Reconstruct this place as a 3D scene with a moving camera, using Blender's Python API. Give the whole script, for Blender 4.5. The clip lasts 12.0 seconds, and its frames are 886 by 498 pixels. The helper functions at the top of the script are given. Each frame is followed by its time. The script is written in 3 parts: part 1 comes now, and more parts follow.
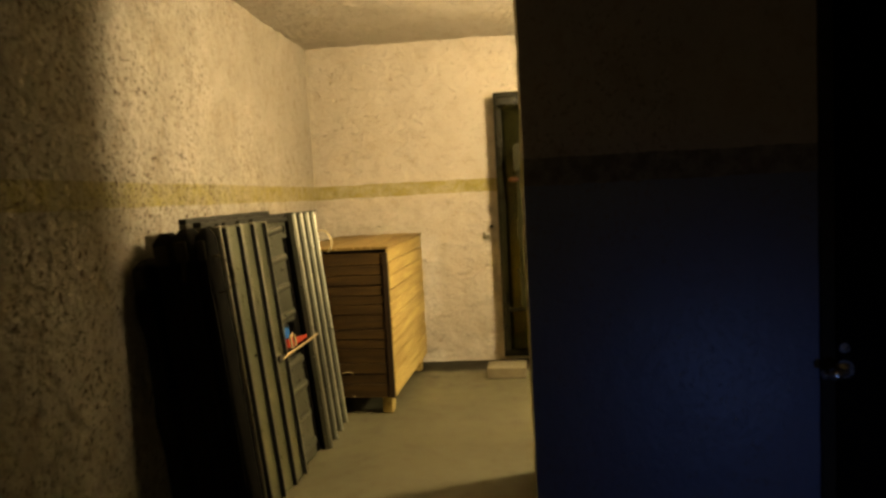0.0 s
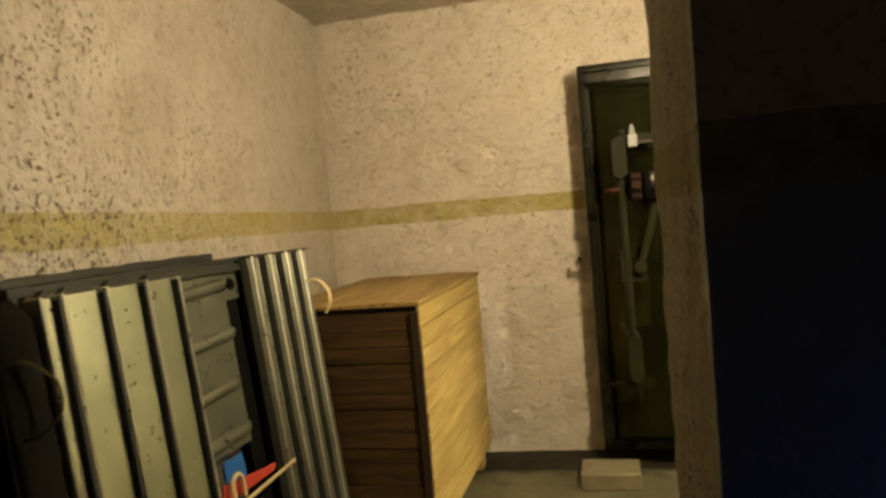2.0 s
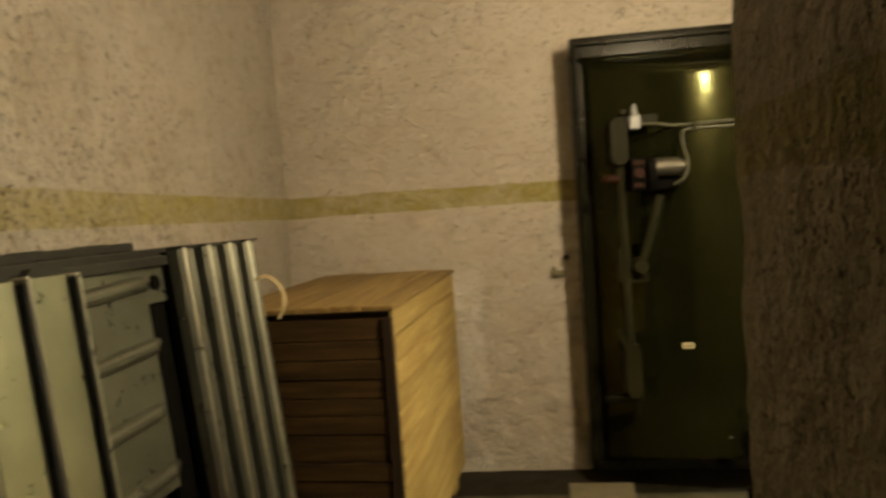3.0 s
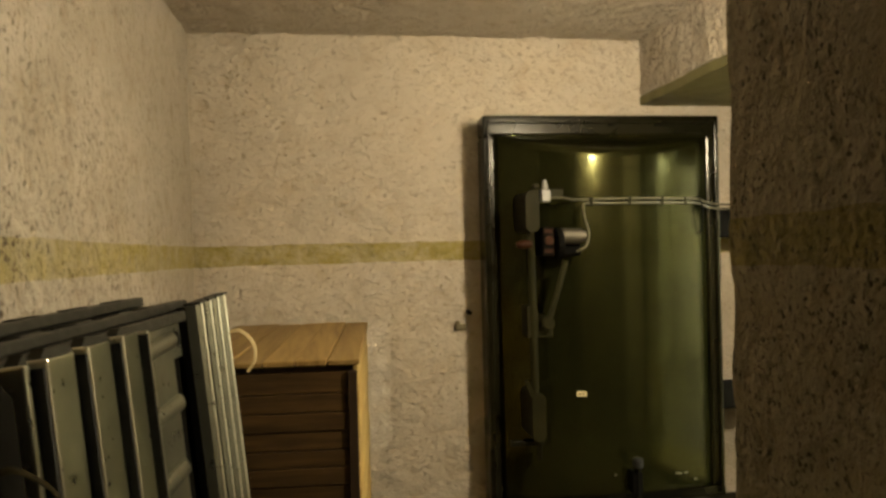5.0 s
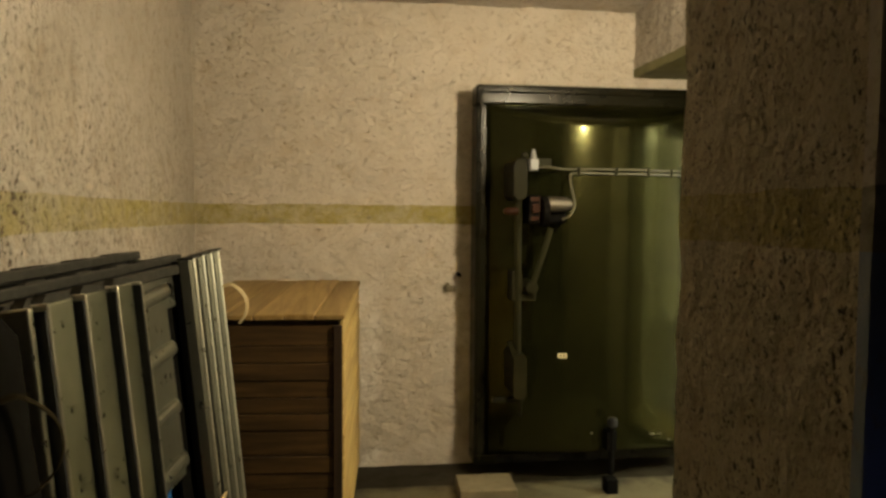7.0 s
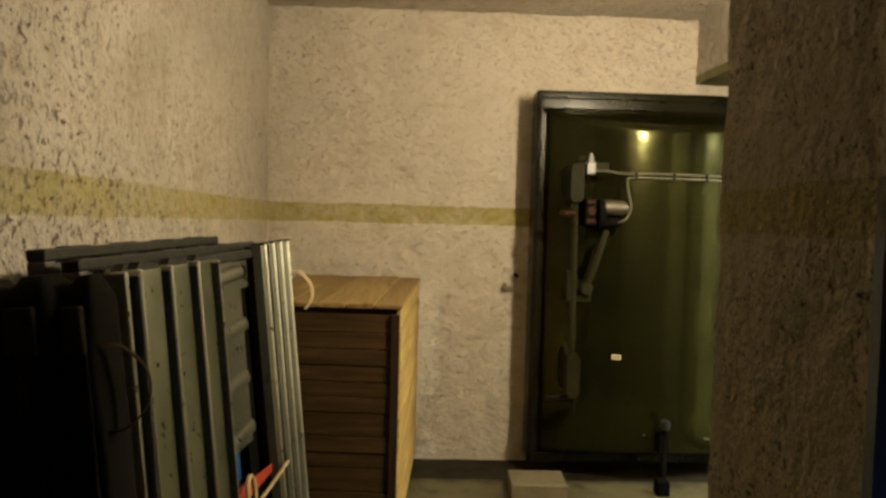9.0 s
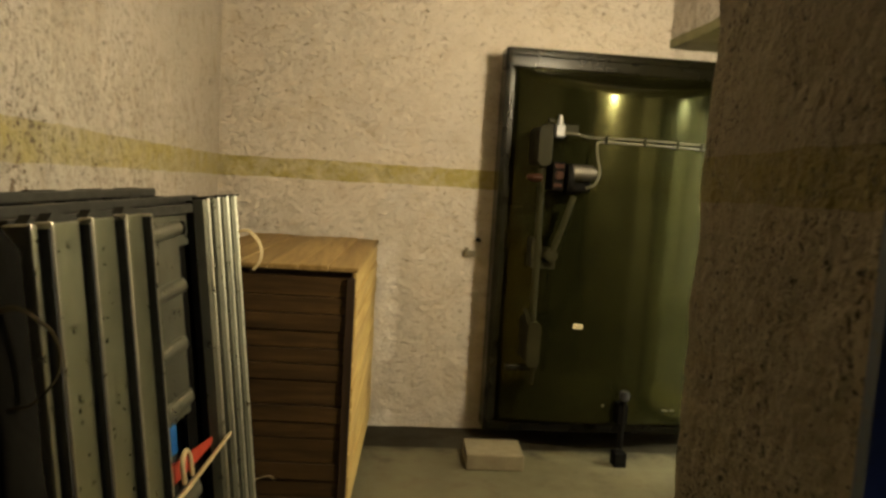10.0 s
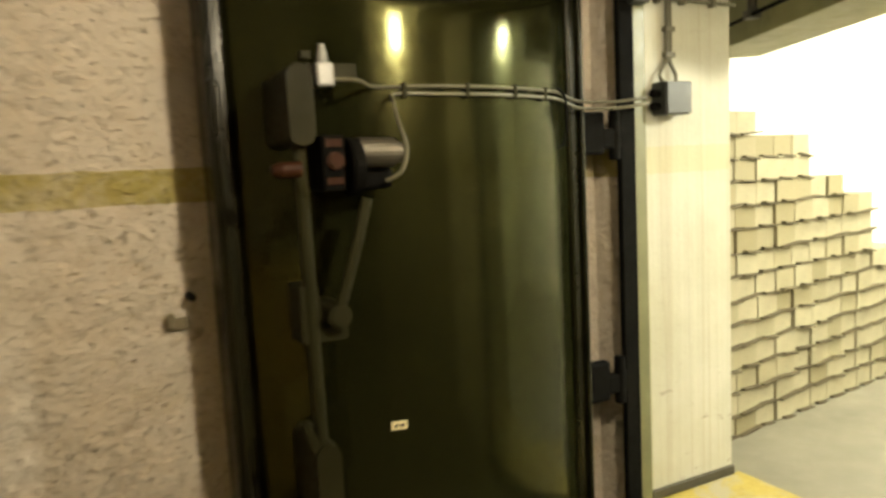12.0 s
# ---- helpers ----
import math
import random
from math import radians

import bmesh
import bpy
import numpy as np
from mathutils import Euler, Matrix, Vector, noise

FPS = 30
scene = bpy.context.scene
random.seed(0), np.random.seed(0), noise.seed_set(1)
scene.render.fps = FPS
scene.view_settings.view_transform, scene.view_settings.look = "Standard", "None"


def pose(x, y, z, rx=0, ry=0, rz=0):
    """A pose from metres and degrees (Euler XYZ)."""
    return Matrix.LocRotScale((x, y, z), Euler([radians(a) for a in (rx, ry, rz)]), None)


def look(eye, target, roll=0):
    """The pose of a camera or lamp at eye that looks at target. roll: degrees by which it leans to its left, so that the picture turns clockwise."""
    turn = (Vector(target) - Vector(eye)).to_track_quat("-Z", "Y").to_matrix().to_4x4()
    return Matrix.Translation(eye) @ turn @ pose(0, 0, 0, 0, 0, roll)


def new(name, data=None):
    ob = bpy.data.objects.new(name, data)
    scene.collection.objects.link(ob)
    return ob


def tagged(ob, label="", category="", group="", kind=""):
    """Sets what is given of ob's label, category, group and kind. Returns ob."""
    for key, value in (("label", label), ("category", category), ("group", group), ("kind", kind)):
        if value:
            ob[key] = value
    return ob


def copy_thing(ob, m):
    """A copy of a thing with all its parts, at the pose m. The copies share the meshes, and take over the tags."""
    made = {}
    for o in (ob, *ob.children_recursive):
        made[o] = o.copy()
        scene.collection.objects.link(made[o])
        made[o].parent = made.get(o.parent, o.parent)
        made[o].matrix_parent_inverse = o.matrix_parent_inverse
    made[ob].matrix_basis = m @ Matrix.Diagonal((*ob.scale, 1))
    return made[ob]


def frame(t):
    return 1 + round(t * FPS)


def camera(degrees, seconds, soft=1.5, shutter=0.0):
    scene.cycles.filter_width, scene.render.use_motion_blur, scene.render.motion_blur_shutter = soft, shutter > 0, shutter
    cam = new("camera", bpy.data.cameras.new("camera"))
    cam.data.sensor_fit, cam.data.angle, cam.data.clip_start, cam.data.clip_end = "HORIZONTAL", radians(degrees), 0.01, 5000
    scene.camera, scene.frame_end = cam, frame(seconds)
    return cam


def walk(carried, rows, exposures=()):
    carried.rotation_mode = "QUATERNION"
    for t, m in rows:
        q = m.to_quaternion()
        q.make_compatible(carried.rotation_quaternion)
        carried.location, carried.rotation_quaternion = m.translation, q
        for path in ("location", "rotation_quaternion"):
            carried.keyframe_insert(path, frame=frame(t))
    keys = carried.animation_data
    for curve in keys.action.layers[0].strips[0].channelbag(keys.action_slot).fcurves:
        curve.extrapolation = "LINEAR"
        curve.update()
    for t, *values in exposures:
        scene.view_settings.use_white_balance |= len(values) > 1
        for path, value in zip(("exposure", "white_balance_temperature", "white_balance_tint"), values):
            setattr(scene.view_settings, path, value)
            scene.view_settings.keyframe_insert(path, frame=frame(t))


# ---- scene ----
cam = camera(63.6, 12.0, 2.8, 0.5)
PATH = [
    (0, (-0.927, 0.746, 1.319), (-1.11, 2.73, 1.147), -3.1),
    (0.5, (-0.95, 1.197, 1.283), (-1.134, 3.182, 1.131), -4.2),
    (1, (-0.992, 1.617, 1.313), (-1.141, 3.602, 1.116), -5.1),
    (1.5, (-1.008, 1.979, 1.317), (-1.533, 3.905, 1.193), -3.9),
    (2, (-1.027, 2.302, 1.308), (-1.409, 4.263, 1.209), -4.9),
    (2.5, (-1.106, 2.537, 1.303), (-1.776, 4.417, 1.187), -2.8),
    (3, (-1.195, 2.719, 1.281), (-1.445, 4.7, 1.164), -3.9),
    (5, (-1.667, 2.534, 1.356), (-1.388, 4.515, 1.342), -1.4),
    (5.5, (-1.68, 2.47, 1.394), (-1.481, 4.46, 1.398), -1.6),
    (6, (-1.638, 2.463, 1.383), (-1.412, 4.449, 1.307), -0.8),
    (6.5, (-1.597, 2.44, 1.408), (-1.344, 4.424, 1.381), -0.4),
    (7, (-1.598, 2.394, 1.37), (-1.345, 4.374, 1.248), 0.4),
    (9, (-1.568, 2.266, 1.326), (-1.501, 4.263, 1.229), 1.5),
    (9.5, (-1.545, 2.278, 1.32), (-1.443, 4.273, 1.229), 3.6),
    (10, (-1.562, 2.411, 1.315), (-1.38, 4.393, 1.119), 3.4),
    (10.5, (-1.617, 2.759, 1.299), (-1.344, 4.729, 1.086), 0.5),
    (11, (-1.569, 3.198, 1.301), (-1.043, 5.117, 1.099), -2.0),
    (11.5, (-1.48, 3.562, 1.329), (-0.769, 5.422, 1.137), -2.0),
    (12, (-1.318, 3.984, 1.328), (-0.408, 5.751, 1.107), -2.9),
]
EXPOSURES = [(0.0, 0.45, 8200, 7), (1.0, 0.42, 7700, 8), (1.6, 0.3, 7000, 9), (2.2, 0.0, 6700, 9), (3.0, -0.4, 6600, 10), (5.0, -0.17, 6450, 9), (6.0, -0.25, 6400, 9), (9.0, -0.05, 6350, 9), (10.5, 0.06, 6300, 8), (11.5, -0.04, 6150, 9), (12.0, 0.04, 6050, 9)]
walk(cam, [(t, look(eye, target, roll)) for t, eye, target, roll in PATH], EXPOSURES)

# ---- world and lights ----
world = bpy.data.worlds.new("world")
scene.world = world
world.use_nodes = True
world.node_tree.nodes["Background"].inputs[0].default_value = (0.5, 0.55, 0.6, 1)
world.node_tree.nodes["Background"].inputs[1].default_value = 0.0


def lamp(name, kind, place, watts, colour, size):
    data = bpy.data.lights.new(name, kind)
    data.energy, data.color = watts, colour
    if kind == "AREA":
        data.size = size
    else:
        data.shadow_soft_size = size
    ob = new(name, data)
    ob.matrix_world = place
    return ob


WARM = (1.0, 0.83, 0.55)
lamp("light_bulkhead", "POINT", pose(-0.43, 4.1, 1.98), 122, WARM, 0.045)
lamp("light_store_a", "POINT", pose(2.15, 4.3, 2.2), 310, (1.0, 0.93, 0.68), 0.06)
lamp("light_store_b", "POINT", pose(3.3, 5.6, 2.2), 200, (1.0, 0.93, 0.68), 0.06)
# weak fill added behind the camera to lift the black corridor
lamp("light_corridor_fill", "POINT", pose(-0.6, -1.35, 2.1), 4.5, WARM, 0.05)
# unseen blue spot, added to cast the blue glow on the corridor wall
blue_spot = lamp("light_blue_spot", "SPOT", look((0.1, 2.1, 0.3), (-0.12, 3.3, 0.3)), 3.1, (0.15, 0.3, 1.0), 0.03)
blue_spot.data.spot_size, blue_spot.data.spot_blend = radians(95), 1.0


# ---- materials ----
def material(name, base, rough=0.6, metal=0.0):
    m = bpy.data.materials.new(name)
    m.use_nodes = True
    b = m.node_tree.nodes["Principled BSDF"]
    b.inputs["Base Color"].default_value = (*base, 1)
    b.inputs["Roughness"].default_value, b.inputs["Metallic"].default_value = rough, metal
    return m, m.node_tree, b


def node(tree, kind, **sockets):
    n = tree.nodes.new(kind)
    for key, value in sockets.items():
        n.inputs[key].default_value = value
    return n


def coords(tree, scale=(1, 1, 1), world_space=True, turn=(0, 0, 0)):
    mapping = node(tree, "ShaderNodeMapping", Scale=scale, Rotation=turn)
    if world_space:
        tree.links.new(tree.nodes.new("ShaderNodeNewGeometry").outputs["Position"], mapping.inputs[0])
    else:
        tree.links.new(tree.nodes.new("ShaderNodeTexCoord").outputs["Object"], mapping.inputs[0])
    return mapping.outputs[0]


def noise_tex(tree, vec, scale, detail=4.0, rough=0.6, distort=0.0):
    n = node(tree, "ShaderNodeTexNoise", Scale=scale, Detail=detail, Roughness=rough, Distortion=distort)
    tree.links.new(vec, n.inputs["Vector"])
    return n.outputs["Fac"]


def ramp(tree, fac, lo, hi, a=(0, 0, 0), b=(1, 1, 1)):
    r = tree.nodes.new("ShaderNodeValToRGB")
    r.color_ramp.elements[0].position, r.color_ramp.elements[1].position = lo, hi
    r.color_ramp.elements[0].color, r.color_ramp.elements[1].color = (*a, 1), (*b, 1)
    tree.links.new(fac, r.inputs[0])
    return r.outputs[0]


def math_node(tree, op, a, b):
    n = tree.nodes.new("ShaderNodeMath")
    n.operation = op
    for k, v in ((0, a), (1, b)):
        if isinstance(v, (int, float)):
            n.inputs[k].default_value = v
        else:
            tree.links.new(v, n.inputs[k])
    return n.outputs[0]


def mix(tree, fac, a, b, blend="MIX"):
    n = tree.nodes.new("ShaderNodeMix")
    n.data_type, n.blend_type = "RGBA", blend
    for key, v in ((0, fac), (6, a), (7, b)):
        if isinstance(v, (int, float)):
            n.inputs[key].default_value = v
        elif isinstance(v, tuple):
            n.inputs[key].default_value = (*v, 1)
        else:
            tree.links.new(v, n.inputs[key])
    return n.outputs[2]


def bump(tree, b, heights, distance=0.01, strength=1.0):
    last = None
    for h, k in heights:
        n = node(tree, "ShaderNodeBump", Strength=strength, Distance=distance * k)
        tree.links.new(h, n.inputs["Height"])
        if last:
            tree.links.new(last, n.inputs["Normal"])
        last = n.outputs["Normal"]
    tree.links.new(last, b.inputs["Normal"])


STRIPE_LOW, STRIPE_HIGH, STRIPE_SLOPE = 1.272, 1.37, -0.012


def stripe_mask(tree, vec_out, wobble):
    """1 inside the painted stripe that runs round the rooms."""
    sep = tree.nodes.new("ShaderNodeSeparateXYZ")
    tree.links.new(tree.nodes.new("ShaderNodeNewGeometry").outputs["Position"], sep.inputs[0])
    fall = math_node(tree, "MULTIPLY", math_node(tree, "MINIMUM", math_node(tree, "SUBTRACT", sep.outputs[1], 6.1), 0.0), STRIPE_SLOPE)
    z = math_node(tree, "SUBTRACT", sep.outputs[2], fall)
    z = math_node(tree, "ADD", z, math_node(tree, "MULTIPLY", math_node(tree, "SUBTRACT", wobble, 0.5), 0.022))
    return math_node(tree, "MULTIPLY", math_node(tree, "GREATER_THAN", z, STRIPE_LOW), math_node(tree, "LESS_THAN", z, STRIPE_HIGH)), z


def plaster(name, base, dark, stripe=None, lower=None, dirt_shade=0.5, relief=1.0, gloss_low=None, near_dark=False, crease_shade=0.42, pit_scale=58, strokes=((1.0, 1.0, 0.82), (0.7, 0.5, 0.35)), lump_scale=15):
    m, tree, b = material(name, base, 0.85)
    vec = coords(tree)
    stretched = coords(tree, strokes[0], turn=strokes[1])
    large = noise_tex(tree, vec, 1.6, 3)
    fine = noise_tex(tree, vec, 60, 3)
    lumps = noise_tex(tree, stretched, lump_scale, 5, 0.62, 0.15)
    pits = noise_tex(tree, stretched, pit_scale, 4, 0.66, 0.4)
    wobble = noise_tex(tree, vec, 9, 3)
    stain = noise_tex(tree, vec, 3.1, 4, 0.6, 0.6)
    colour = mix(tree, ramp(tree, large, 0.3, 0.72), tuple(c * 0.88 for c in base), base)
    colour = mix(tree, math_node(tree, "MULTIPLY", ramp(tree, wobble, 0.45, 0.75), 0.25), colour, tuple(c * k for c, k in zip(base, (0.82, 0.76, 0.66))))
    colour = mix(tree, math_node(tree, "MULTIPLY", ramp(tree, stain, 0.5, 0.72), 0.34), colour, tuple(c * k for c, k in zip(base, (0.74, 0.68, 0.56))))
    # hollows between the lumps tinted darker: relief shade put into the colour
    crease = math_node(tree, "MULTIPLY", ramp(tree, lumps, 0.3, 0.47, (1, 1, 1), (0, 0, 0)), crease_shade)
    colour = mix(tree, crease, colour, tuple(c * k for c, k in zip(base, (0.6, 0.5, 0.34))))
    mask, z = stripe_mask(tree, vec, wobble)
    if lower:
        colour = mix(tree, math_node(tree, "LESS_THAN", z, STRIPE_LOW), colour, lower)
    if stripe:
        worn = ramp(tree, noise_tex(tree, vec, 15, 5, 0.72), 0.36, 0.6, (0.55, 0.55, 0.55), (1, 1, 1))
        colour = mix(tree, math_node(tree, "MULTIPLY", mask, worn), colour, stripe)
    # soot and painted-in relief shade in the pits, thicker in patches
    patch = ramp(tree, noise_tex(tree, vec, 1.7, 4, 0.65), 0.42, 0.64)
    amount = math_node(tree, "ADD", math_node(tree, "MULTIPLY", patch, dirt_shade * 1.1), dirt_shade * 0.25)
    # specks and a patchy darker tone, both growing towards low y
    if near_dark:
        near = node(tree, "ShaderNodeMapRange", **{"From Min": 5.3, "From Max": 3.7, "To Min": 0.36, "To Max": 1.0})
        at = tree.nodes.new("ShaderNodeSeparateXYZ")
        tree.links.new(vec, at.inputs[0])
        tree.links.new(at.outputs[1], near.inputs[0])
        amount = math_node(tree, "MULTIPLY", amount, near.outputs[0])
        near_patches = math_node(tree, "MULTIPLY", ramp(tree, noise_tex(tree, vec, 2.3, 5, 0.7, 0.5), 0.36, 0.64), near.outputs[0])
        colour = mix(tree, math_node(tree, "MULTIPLY", near_patches, 0.66), colour, tuple(c * k for c, k in zip(base, (0.5, 0.46, 0.38))))
    specks = math_node(tree, "MULTIPLY", ramp(tree, pits, 0.545, 0.64), amount)
    colour = mix(tree, specks, colour, dark)
    tree.links.new(colour, b.inputs["Base Color"])
    if gloss_low:
        low = math_node(tree, "LESS_THAN", z, STRIPE_LOW)
        tree.links.new(math_node(tree, "SUBTRACT", 0.85, math_node(tree, "MULTIPLY", low, 0.85 - gloss_low)), b.inputs["Roughness"])
    bump(tree, b, [(lumps, 2.3 * relief), (ramp(tree, pits, 0.56, 0.74, (1, 1, 1), (0, 0, 0)), 0.45 * relief), (fine, 0.12 * relief)], 0.012)
    return m


STRIPE = (0.36, 0.305, 0.09)
PLASTER = plaster("roughcast_plaster", (0.52, 0.47, 0.395), (0.13, 0.095, 0.055), STRIPE, dirt_shade=1.2, relief=1.4, near_dark=True, crease_shade=0.5)
# wall end's shade put into a darker base and stripe; dense specks are soot
PLASTER_STUB = plaster("shaded_sooty_plaster_end", (0.335, 0.282, 0.19), (0.045, 0.035, 0.02), (0.24, 0.2, 0.065), dirt_shade=2.0, relief=1.8, pit_scale=88)
PLASTER_CLEAN = plaster("far_wall_plaster", (0.635, 0.57, 0.475), (0.31, 0.235, 0.12), STRIPE, dirt_shade=0.34, relief=1.35, crease_shade=0.3, strokes=((0.85, 0.9, 1.15), (0.4, 0.5, 0.2)), lump_scale=11)
PLASTER_CEILING = plaster("ceiling_plaster", (0.57, 0.51, 0.425), (0.2, 0.15, 0.08), None, dirt_shade=0.5, relief=2.1)
# darker base and stripe than the room plaster, blue below the stripe
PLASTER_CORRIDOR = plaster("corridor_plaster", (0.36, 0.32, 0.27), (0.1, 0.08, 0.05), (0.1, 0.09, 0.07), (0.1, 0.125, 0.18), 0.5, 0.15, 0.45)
WHITE_WALL = plaster("white_limewash", (0.8, 0.78, 0.7), (0.5, 0.45, 0.35), (0.72, 0.66, 0.4), dirt_shade=0.1, relief=0.25)


def concrete(name, base, dark, rough=0.75, scale=1.0, streaks=False, relief=0.5, dark_from=None):
    m, tree, b = material(name, base, rough)
    vec = coords(tree)
    big, mid, fine = noise_tex(tree, vec, 1.7 * scale, 4), noise_tex(tree, vec, 9 * scale, 5, 0.65), noise_tex(tree, vec, 90 * scale, 3)
    colour = mix(tree, ramp(tree, big, 0.35, 0.68), tuple(c * 0.72 for c in base), base)
    colour = mix(tree, math_node(tree, "MULTIPLY", ramp(tree, mid, 0.55, 0.7), 0.45), colour, dark)
    if streaks:
        lines = noise_tex(tree, coords(tree, (9, 9, 0.35)), 3, 4, 0.6)
        colour = mix(tree, math_node(tree, "MULTIPLY", ramp(tree, lines, 0.55, 0.7), 0.3), colour, dark)
    if dark_from:
        # a darker tone reaching out from the foot of the wall in an uneven edge
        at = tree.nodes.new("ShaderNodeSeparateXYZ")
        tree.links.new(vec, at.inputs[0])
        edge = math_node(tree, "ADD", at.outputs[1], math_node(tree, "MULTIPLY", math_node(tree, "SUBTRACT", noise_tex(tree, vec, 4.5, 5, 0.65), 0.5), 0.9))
        reach = node(tree, "ShaderNodeMapRange", **{"From Min": dark_from, "From Max": dark_from + 0.16})
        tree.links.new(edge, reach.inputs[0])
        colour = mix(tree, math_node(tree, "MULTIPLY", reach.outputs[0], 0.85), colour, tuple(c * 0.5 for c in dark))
    tree.links.new(colour, b.inputs["Base Color"])
    tree.links.new(ramp(tree, mid, 0.3, 0.7, (rough * 0.8,) * 3, (min(1, rough * 1.15),) * 3), b.inputs["Roughness"])
    bump(tree, b, [(mid, relief), (fine, 0.25 * relief)], 0.006)
    return m


FLOOR = concrete("worn_screed", (0.118, 0.105, 0.056), (0.05, 0.043, 0.024), 0.65, dark_from=5.66)
DARK_CONCRETE = concrete("dark_screed", (0.03, 0.026, 0.016), (0.014, 0.012, 0.008), 0.7)
DARK_CONCRETE.node_tree.nodes["Principled BSDF"].inputs["Specular IOR Level"].default_value = 0.1
CREAM = concrete("cream_painted_concrete", (0.45, 0.41, 0.28), (0.28, 0.25, 0.16), 0.6, 1.0, True, 0.3)
OLIVE_WALL = concrete("olive_painted_concrete", (0.2, 0.185, 0.075), (0.11, 0.103, 0.045), 0.7)


def limewash_boards():
    """Limewash over board-marked concrete: upright board lines, a faint yellow band, scuffs towards the foot."""
    m, tree, b = material("limewashed_jamb", (0.7, 0.675, 0.52), 0.75)
    vec = coords(tree)
    cloud, grit = noise_tex(tree, vec, 3.0, 4, 0.6), noise_tex(tree, vec, 55, 4, 0.65)
    boards = noise_tex(tree, coords(tree, (16, 16, 0.22)), 1.6, 3, 0.55)
    scuff = noise_tex(tree, coords(tree, (9, 9, 26), turn=(0, 0.6, 0)), 1.0, 4, 0.7)
    mask, z = stripe_mask(tree, vec, grit)
    colour = mix(tree, ramp(tree, cloud, 0.35, 0.68), (0.35, 0.34, 0.265), (0.41, 0.4, 0.335))
    colour = mix(tree, math_node(tree, "MULTIPLY", mask, 0.6), colour, (0.37, 0.34, 0.195))
    colour = mix(tree, math_node(tree, "MULTIPLY", ramp(tree, boards, 0.56, 0.62), 0.22), colour, (0.24, 0.21, 0.12))
    low = node(tree, "ShaderNodeMapRange", **{"From Min": 0.75, "From Max": 0.1, "To Min": 0.12, "To Max": 1.0})
    tree.links.new(z, low.inputs[0])
    marks = math_node(tree, "MULTIPLY", ramp(tree, scuff, 0.63, 0.69), low.outputs[0])
    colour = mix(tree, math_node(tree, "MULTIPLY", marks, 0.75), colour, (0.12, 0.1, 0.06))
    tree.links.new(colour, b.inputs["Base Color"])
    bump(tree, b, [(boards, 0.7), (grit, 0.25), (cloud, 0.4)], 0.005)
    return m


JAMB = limewash_boards()


def worn_yellow():
    m, tree, b = material("worn_yellow_threshold", (0.5, 0.4, 0.08), 0.6)
    vec = coords(tree)
    patch, grit = noise_tex(tree, vec, 4.2, 5, 0.62, 0.5), noise_tex(tree, vec, 34, 4, 0.7)
    colour = mix(tree, ramp(tree, grit, 0.35, 0.7), (0.27, 0.21, 0.035), (0.36, 0.29, 0.06))
    colour = mix(tree, ramp(tree, patch, 0.5, 0.58), colour, (0.28, 0.255, 0.17))
    colour = mix(tree, math_node(tree, "MULTIPLY", ramp(tree, grit, 0.6, 0.7), 0.5), colour, (0.2, 0.18, 0.11))
    tree.links.new(colour, b.inputs["Base Color"])
    bump(tree, b, [(patch, 0.4), (grit, 0.3)], 0.004)
    return m


YELLOW = worn_yellow()
STONE = concrete("pale_concrete_block", (0.2, 0.168, 0.1), (0.13, 0.105, 0.065), 0.8, 3.0)


def paint(name, base, rough, chips=0.0, wave=0.2, metal=0.0, under=(0.1, 0.06, 0.035), shine=0.5):
    m, tree, b = material(name, base, rough, metal)
    b.inputs["Specular IOR Level"].default_value = shine
    vec = coords(tree, world_space=False)
    big, mid = noise_tex(tree, vec, 4, 4), noise_tex(tree, vec, 38, 4, 0.65)
    colour = mix(tree, ramp(tree, big, 0.3, 0.7), tuple(c * 0.75 for c in base), tuple(min(1, c * 1.15) for c in base))
    if chips:
        colour = mix(tree, math_node(tree, "MULTIPLY", ramp(tree, mid, 0.64, 0.7), chips), colour, under)
    tree.links.new(colour, b.inputs["Base Color"])
    tree.links.new(ramp(tree, mid, 0.3, 0.75, (rough * 0.85,) * 3, (min(1, rough * 1.3),) * 3), b.inputs["Roughness"])
    bump(tree, b, [(big, wave * 2), (mid, wave * 0.25)], 0.004)
    return m


DOOR = paint("dark_olive_gloss", (0.008, 0.0076, 0.003), 0.2, 0.0, 0.12, shine=0.2)
DOOR_PLATE = paint("olive_gloss_plate", (0.058, 0.061, 0.019), 0.14, 0.0, 0.1, 0.72)
OLIVE = paint("olive_satin", (0.019, 0.018, 0.0075), 0.5, 0.35, 0.3, under=(0.045, 0.036, 0.018), shine=0.06)
GREEN = paint("olive_green_frame", (0.12, 0.12, 0.055), 0.45, 0.2)
BLACK = paint("black_steel_paint", (0.0035, 0.0033, 0.0027), 0.8, 0.2, under=(0.012, 0.009, 0.006), shine=0.05)
STEEL = paint("bare_steel", (0.105, 0.097, 0.08), 0.5, 0.3, 0.3, 0.9, (0.14, 0.12, 0.09))
CHROME = paint("worn_chrome", (0.6, 0.58, 0.52), 0.28, 0.1, 0.1, 1.0, (0.3, 0.27, 0.2))
BRASS = paint("reddish_brass", (0.026, 0.009, 0.003), 0.5, 0.4, 0.2, 0.0, (0.06, 0.022, 0.007), 0.1)
GALV = paint("galvanised_sheet", (0.48, 0.48, 0.34), 0.31, 0.0, 0.012, 1.0)
GALV_RIDGE = paint("ridged_zinc", (0.185, 0.187, 0.145), 0.3, 0.2, 0.15, 0.85, (0.2, 0.19, 0.15))
